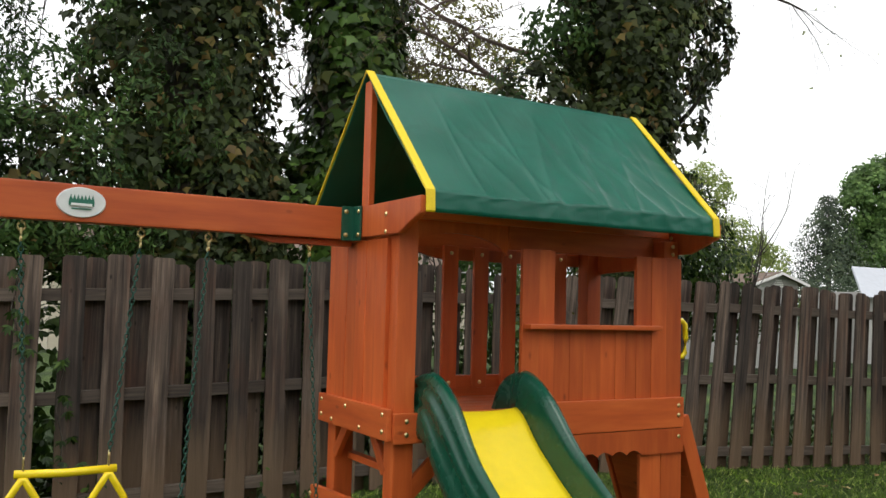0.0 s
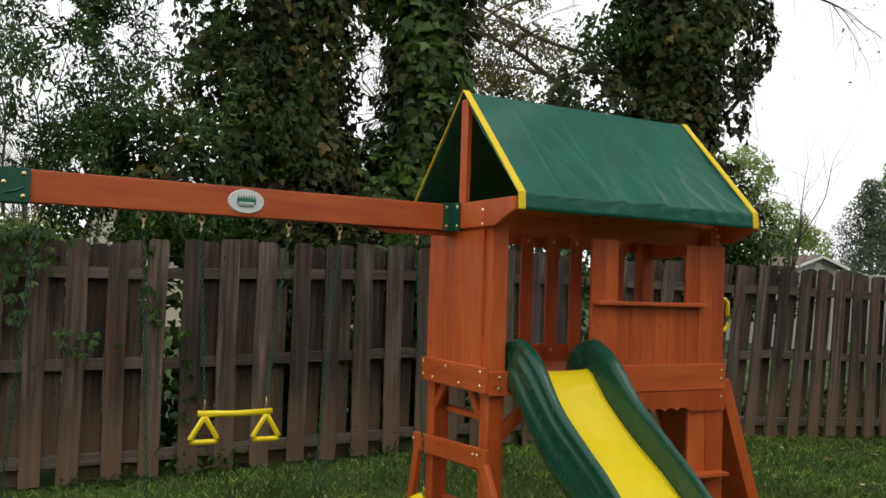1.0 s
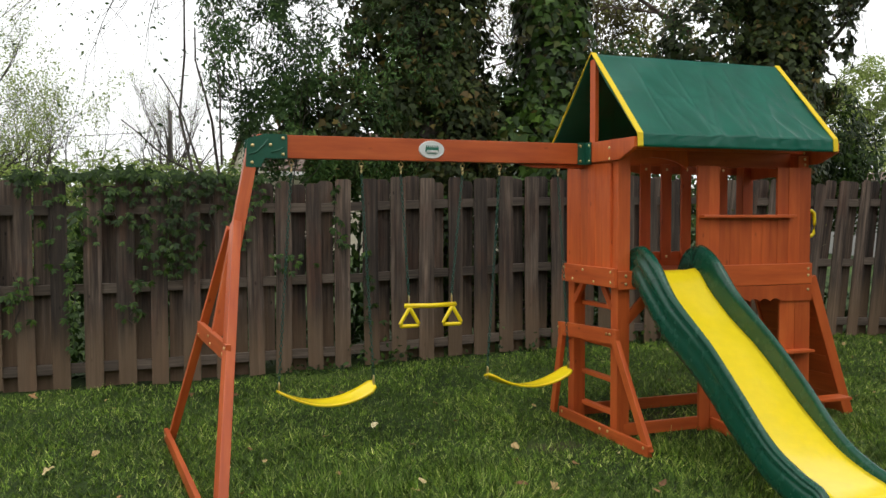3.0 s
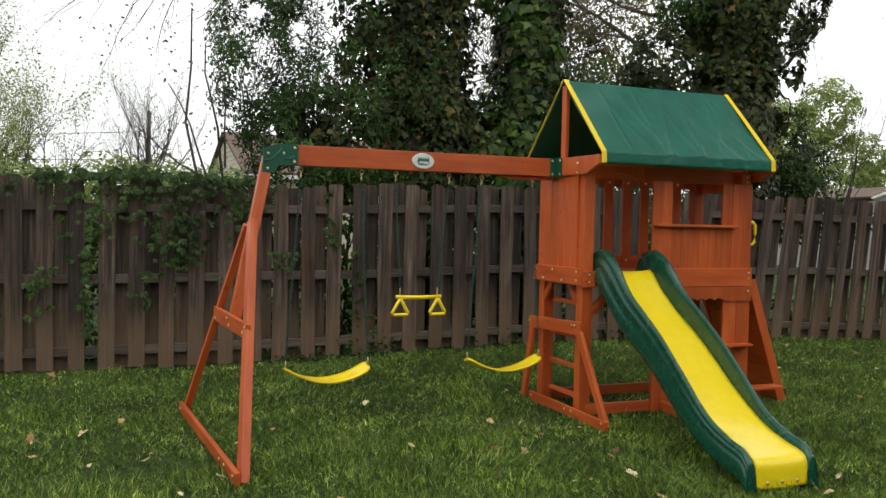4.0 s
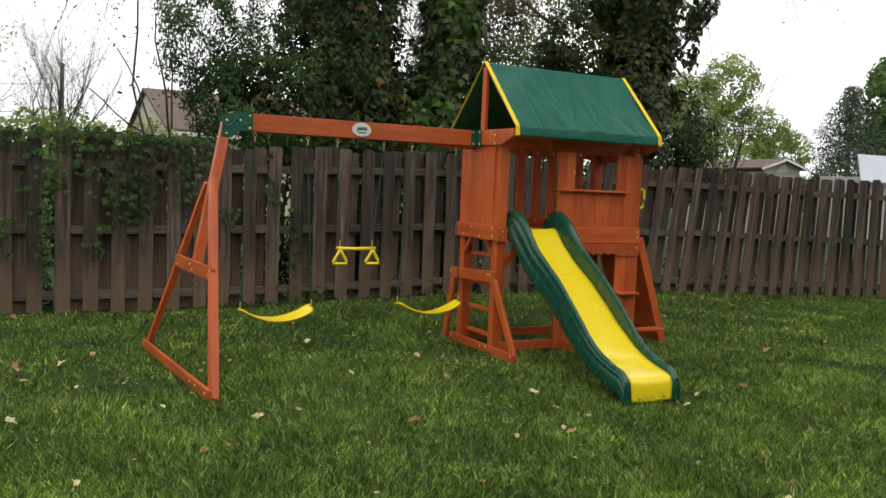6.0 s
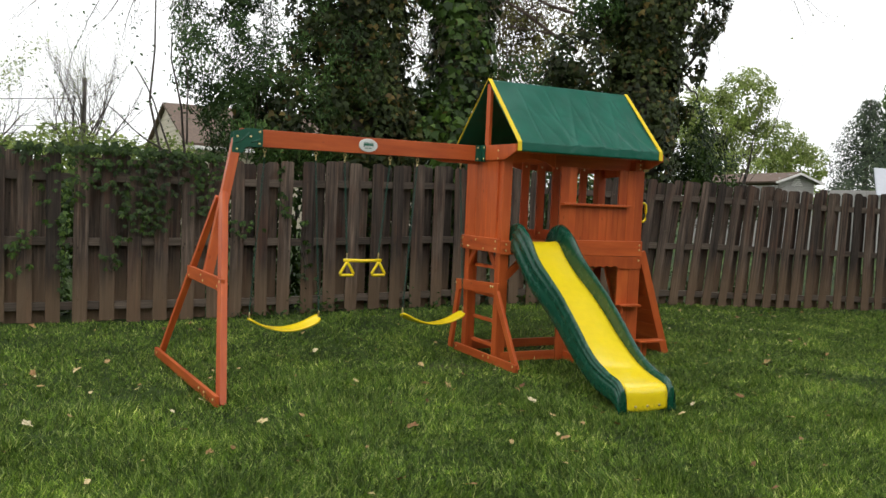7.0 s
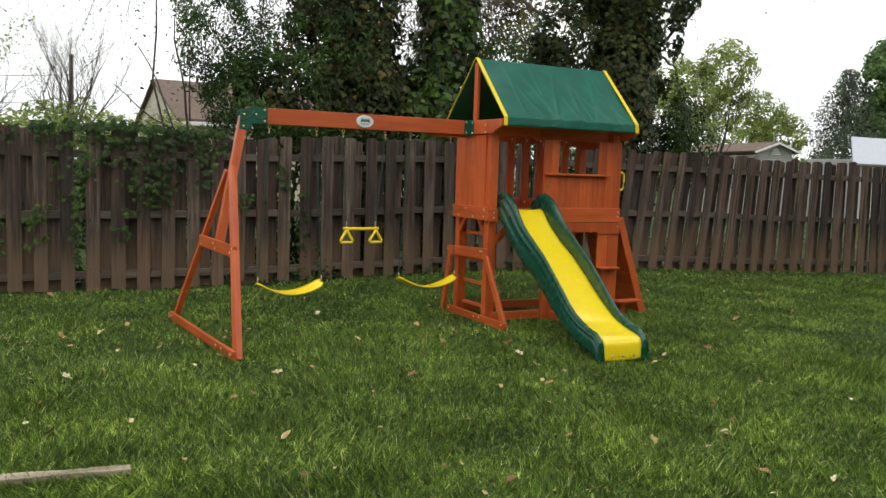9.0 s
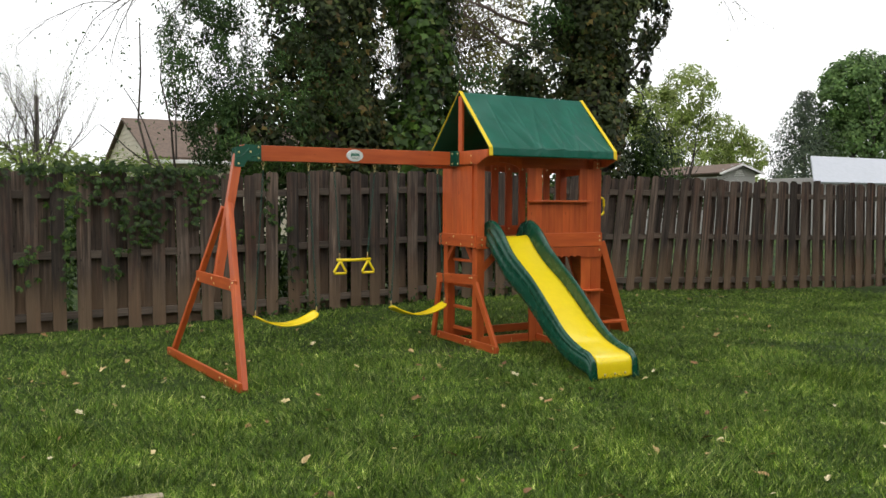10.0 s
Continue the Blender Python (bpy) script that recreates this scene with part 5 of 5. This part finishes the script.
def build_garage():
    t = thing("white_shed", "white metal-roofed shed beyond the side fence", "shed", pose(27, 18, 0))
    bm = bmesh.new()
    vs = [bm.verts.new(c) for c in ((26.3, 17.6, 2.98), (34, 17.6, 2.98), (34, 15.7, 1.95), (24.0, 15.7, 1.95))]
    bm.faces.new(vs)
    bmesh.ops.recalc_face_normals(bm, faces=bm.faces)
    bmesh.ops.solidify(bm, geom=bm.faces[:], thickness=0.06)
    part("roof", bm, WHITEMETAL, t, "white sheet roof")
    for i in range(15):
        part("panel", box(0.49, 0.05, 2.0, 0.01, 1), GREYSIDING, t, "", pose(24.7 + 0.5 * i, 16.0, 1.0))
    for i in range(4):
        part("panel", box(0.05, 0.49, 2.1, 0.01, 1), GREYSIDING, t, "", pose(24.5, 16.2 + 0.5 * i, 1.05))
    return t


build_garage()


def build_pole():
    t = thing("utility_pole", "grey wooden utility pole with wires", "utility pole", pose(1.95, 43, 0))
    part("pole", tube_bm([(1.95, 43, 0), (1.95, 43, 6.3)], [0.13, 0.10], 8), POLEWOOD, t, smooth=True)
    for z, dz in ((5.3, 0.5), (3.6, 0.3), (3.9, 0.1)):
        pts = [(1.95 - 30 * k, 43 + 4 * k, z - dz * math.sin(math.pi * k) - 0.8 * k) for k in (0, 0.15, 0.3, 0.5, 0.7, 1.0)]
        part("wire", tube_bm(pts, 0.014, 4), BARK, t, "thin dark wire")
    return t


build_pole()


# ---- creeper on the fence ----
OFFSET = Vector((-0.45, 0, 0))


def build_creeper():
    rng = np.random.default_rng(81)
    t = thing("creeper", "green creeper hanging over the weathered fence", "creeper", pose(-0.5, 6.5, 1.8))
    P, N, D, S = [], [], [], []

    def palm(c, size):
        n = np.array([rng.normal(0, 0.25), -1.0, rng.normal(0.45, 0.25)])
        tilt = rng.normal(0, 0.45)
        for k in range(5):
            a = tilt + 0.62 * (k - 2) + rng.normal(0, 0.08)
            P.append(c)
            N.append(n + rng.normal(0, 0.12, 3))
            D.append((math.sin(a), -0.25, -math.cos(a)))
            S.append(size * (1.0, 0.92, 0.72)[abs(k - 2)] * 1.05)
    stems = []
    def strand(x, z0, z1, count, width):
        stems.append(([Vector((x + 0.03 * math.sin(7 * k + x), 6.525, z0 + (z1 - z0) * k)) for k in (0, 0.25, 0.5, 0.75, 1)], [0.005] * 5))
        for _ in range(count):
            k = rng.uniform() ** 1.3
            palm(np.array([x + rng.normal(0, width), 6.505 - abs(rng.normal(0, 0.04)), z0 + (z1 - z0) * k]), rng.uniform(0.045, 0.075))
    for x, z1, c, w in ((-1.15, 1.55, 16, 0.07), (-0.98, 1.0, 16, 0.05), (-0.72, 1.25, 34, 0.08), (-0.45, 1.45, 34, 0.09), (-0.22, 1.15, 38, 0.08), (-0.02, 0.98, 70, 0.09), (0.12, 1.05, 40, 0.07), (0.35, 1.40, 34, 0.08), (0.55, 1.2, 36, 0.06), (0.72, 1.5, 20, 0.08), (-1.55, 1.6, 12, 0.08), (-1.9, 1.65, 10, 0.1)):
        strand(x, 1.86, z1, c, w)
    for x, z0, z1, c, w in ((-0.82, 1.2, 0.35, 40, 0.03), (-1.25, 1.0, 0.5, 22, 0.05), (-1.65, 1.05, 0.4, 20, 0.06), (1.05, 1.15, 0.95, 14, 0.10), (1.80, 1.2, 0.45, 18, 0.05), (1.50, 1.8, 1.2, 14, 0.05), (-0.35, 0.75, 0.55, 8, 0.1), (-0.3, 0.95, 0.85, 6, 0.1)):
        strand(x, z0, z1, c, w)
    for _ in range(200):
        x = rng.uniform(-1.3, 0.8)
        palm(np.array([x, 6.58 + rng.normal(0, 0.08), 1.83 + abs(rng.normal(0, 0.035)) + 0.04 * math.exp(-((x + 0.3) / 0.5) ** 2)]), 0.07)
    mesh_part("crown", leaf_mesh("creeper_leaves", np.array(P), np.array(N), np.array(S), CREEPER, "lance", 0.75, rng, np.array(D)), t, "five-fingered green leaves")
    for path in stems:
        part("stem", merge_tubes([path], 4), BARK, t, "thin brown stem")
    # weeds at the fence's foot
    w = thing("weeds", "leafy weeds along the foot of the fence", "weeds", pose(2, 6.4, 0), kind="stuff")
    cnt = 700
    x = rng.uniform(0.9, 6.0, cnt)
    P = np.stack([x, 6.45 + rng.normal(0, 0.07, cnt), np.abs(rng.normal(0, 0.10, cnt)) * (0.4 + 0.9 * (np.sin(x * 4.1) > 0.2)) + 0.02], 1)
    mesh_part("leaves", leaf_mesh("leaves", P, rng.normal(0, 0.6, P.shape) + np.array([0, -0.7, 0.6]), 0.055 * rng.uniform(0.5, 1.3, cnt), CREEPER, "oval", 0.3, rng), w)
    return t


build_creeper()


# ---- lawn: blades, fallen leaves, timber edging ----
OFFSET = Vector((0, 0, 0))


def build_grass():
    rng = np.random.default_rng(91)
    zones = [((-3.4, 4.6), (-1.7, 2.2), 3600, 3), ((-5.5, 10.5), (2.2, 6.50), 1700, 3), ((4.6, 10.5), (-1.7, 2.2), 700, 3), ((-7.0, -3.4), (-1.7, 2.2), 500, 3), ((-7.0, 10.5), (-6.5, -1.7), 350, 3)]
    allP, allH, allL = [], [], []
    for (xa, xb), (ya, yb), dens, blades in zones:
        n = int((xb - xa) * (yb - ya) * dens)
        c = np.stack([rng.uniform(xa, xb, n), rng.uniform(ya, yb, n)], 1) + rng.normal(0, 0.4, (n, 2))  # zones run into one another
        c[:, 1] = np.where(c[:, 1] > 6.5, 13.0 - c[:, 1], c[:, 1])
        tall = np.array([0.75 + 0.55 * noise.noise(Vector((p[0] * 1.5, p[1] * 1.5, 9.0))) for p in c])
        c = np.repeat(c, blades, 0) + rng.normal(0, 0.012, (n * blades, 2))
        allP.append(c)
        allH.append(np.repeat(tall, blades))
        allL.append(np.repeat(rng.normal(0, 0.6, (n, 2)), blades, 0))
    for _ in range(130):
        tx, ty, r = rng.uniform(-3.4, 4.8), rng.uniform(-1.6, 3.4), rng.uniform(0.06, 0.2)
        n = int(2600 * r)
        allP.append(np.stack([tx + rng.normal(0, r, n), ty + rng.normal(0, r, n)], 1))
        allH.append(np.full(n, rng.uniform(1.1, 1.7)))
        allL.append(np.repeat(rng.normal(0, 0.5, (1, 2)), n, 0))
    c, tall, sway = np.concatenate(allP), np.concatenate(allH), np.concatenate(allL)
    thin = np.ones(len(c))
    for cx, cy, rx, ry in ((3.05, 3.85, 0.95, 0.55), (1.75, 3.45, 0.45, 0.3)):
        thin = np.minimum(thin, np.clip(((c[:, 0] - cx) / rx) ** 2 + ((c[:, 1] - cy) / ry) ** 2, 0.45, 1))
    # fewer blades towards the fence: the dark ground showing stands in for tree shade
    thin = thin * (1 - 0.5 * np.clip((c[:, 1] - 3.6) / 2.0, 0, 1))
    keep = rng.uniform(0, 1, len(c)) < thin
    c, tall, sway = c[keep], tall[keep], sway[keep]
    n = len(c)
    z = np.array([ground_height(p[0], p[1]) for p in c])
    h = 0.042 * tall * rng.uniform(0.4, 1.6, n)
    a = rng.uniform(0, 2 * math.pi, n)
    wd = rng.uniform(0.0017, 0.0040, n) * (1 + 0.06 * np.clip(c[:, 1] - 1, 0, 5))
    lean = (sway + rng.normal(0, 0.45, (n, 2))) * h[:, None]
    V = np.zeros((n, 3, 3))
    V[:, 0] = np.stack([c[:, 0] - wd * np.cos(a), c[:, 1] - wd * np.sin(a), z - 0.004], 1)
    V[:, 1] = np.stack([c[:, 0] + wd * np.cos(a), c[:, 1] + wd * np.sin(a), z - 0.004], 1)
    V[:, 2] = np.stack([c[:, 0] + lean[:, 0], c[:, 1] + lean[:, 1], z + h], 1)
    ob = mesh_part("grass", fast_mesh("grass", V.reshape(-1, 3), np.arange(3 * n).reshape(-1, 3), GRASS), None)
    tagged(ob, "short green lawn grass blades", "grass", kind="stuff")


build_grass()


def build_fallen_leaves():
    rnd = random.Random(5)
    meshes = []
    for k in range(7):
        bm = bmesh.new()
        pts, mids = [], []
        lobes = rnd.choice((3, 5, 5))
        m = 4 * lobes
        bend, twist, slim = rnd.uniform(6, 20), rnd.uniform(-12, 12), rnd.uniform(0.5, 0.85)
        for i in range(m):
            a = 2 * math.pi * i / m
            r = 0.036 * (0.82 + 0.13 * math.cos(lobes * a) + rnd.uniform(-0.16, 0.16))
            x, y = 1.15 * r * math.cos(a), r * slim * math.sin(a)
            z = bend * y * y + twist * x * y + rnd.uniform(-0.003, 0.003)
            pts.append(bm.verts.new((x, y, z)))
            mids.append(bm.verts.new((x * 0.5, y * 0.5, 0.4 * z + 0.002)))
        c = bm.verts.new((0, 0, 0))
        for i in range(m):
            j = (i + 1) % m
            bm.faces.new((c, mids[i], mids[j]))
            bm.faces.new((mids[i], pts[i], pts[j], mids[j]))
        s0, s1 = bm.verts.new((-0.03, 0.001, 0.004)), bm.verts.new((-0.062, 0.008, 0.012))
        bm.faces.new((c, s0, s1))
        me = bpy.data.meshes.new("fallen_leaf")
        bm.to_mesh(me)
        bm.free()
        me.materials.append(DRYLEAF)
        meshes.append(me)
    for i in range(290):
        y = rnd.uniform(-1.2, 6.2)
        x = rnd.uniform(-3.2 + 0.1 * y, 3.2 + 1.0 * max(0, y))
        if 3.2 < y < 4.3 and 2.0 < x < 4.2:
            continue
        ob = new("fallen_leaf", rnd.choice(meshes))
        size = rnd.choice((0.4, 0.5, 0.6, 0.7, 0.85, 1.1))
        ob.matrix_basis = pose(x, y, ground_height(x, y) + 0.034, rnd.uniform(-30, 30), rnd.uniform(-30, 30), rnd.uniform(0, 360)) @ Matrix.Scale(size, 4)
        tagged(ob, "dry curled tan leaf lying on the grass", "fallen leaf", "fallen leaves")


build_fallen_leaves()


def build_edging():
    t = thing("timber_edging", "bleached weathered timber lying in the grass", "timber", pose(-2.5, 0.48, 0))
    bm = box(0.080, 0.030, 3.57, 0.008)
    bmesh.ops.subdivide_edges(bm, edges=[e for e in bm.edges if e.calc_length() > 1], cuts=40, use_grid_fill=True)
    for v in bm.verts:
        v.co.x += 0.010 * noise.noise(Vector((v.co.x * 8, 2.0, v.co.z * 2.2))) + 0.012 * math.sin(v.co.z * 1.3)
        v.co.y += 0.006 * noise.noise(Vector((v.co.x * 15, 5.0, v.co.z * 5.0)))
    m, _ = along((-5.09, 0.80, 0.022), (-1.55, 0.352, 0.022), (0, 1, 0))
    part("timber", bm, EDGING, t, "", m)
    return t


build_edging()
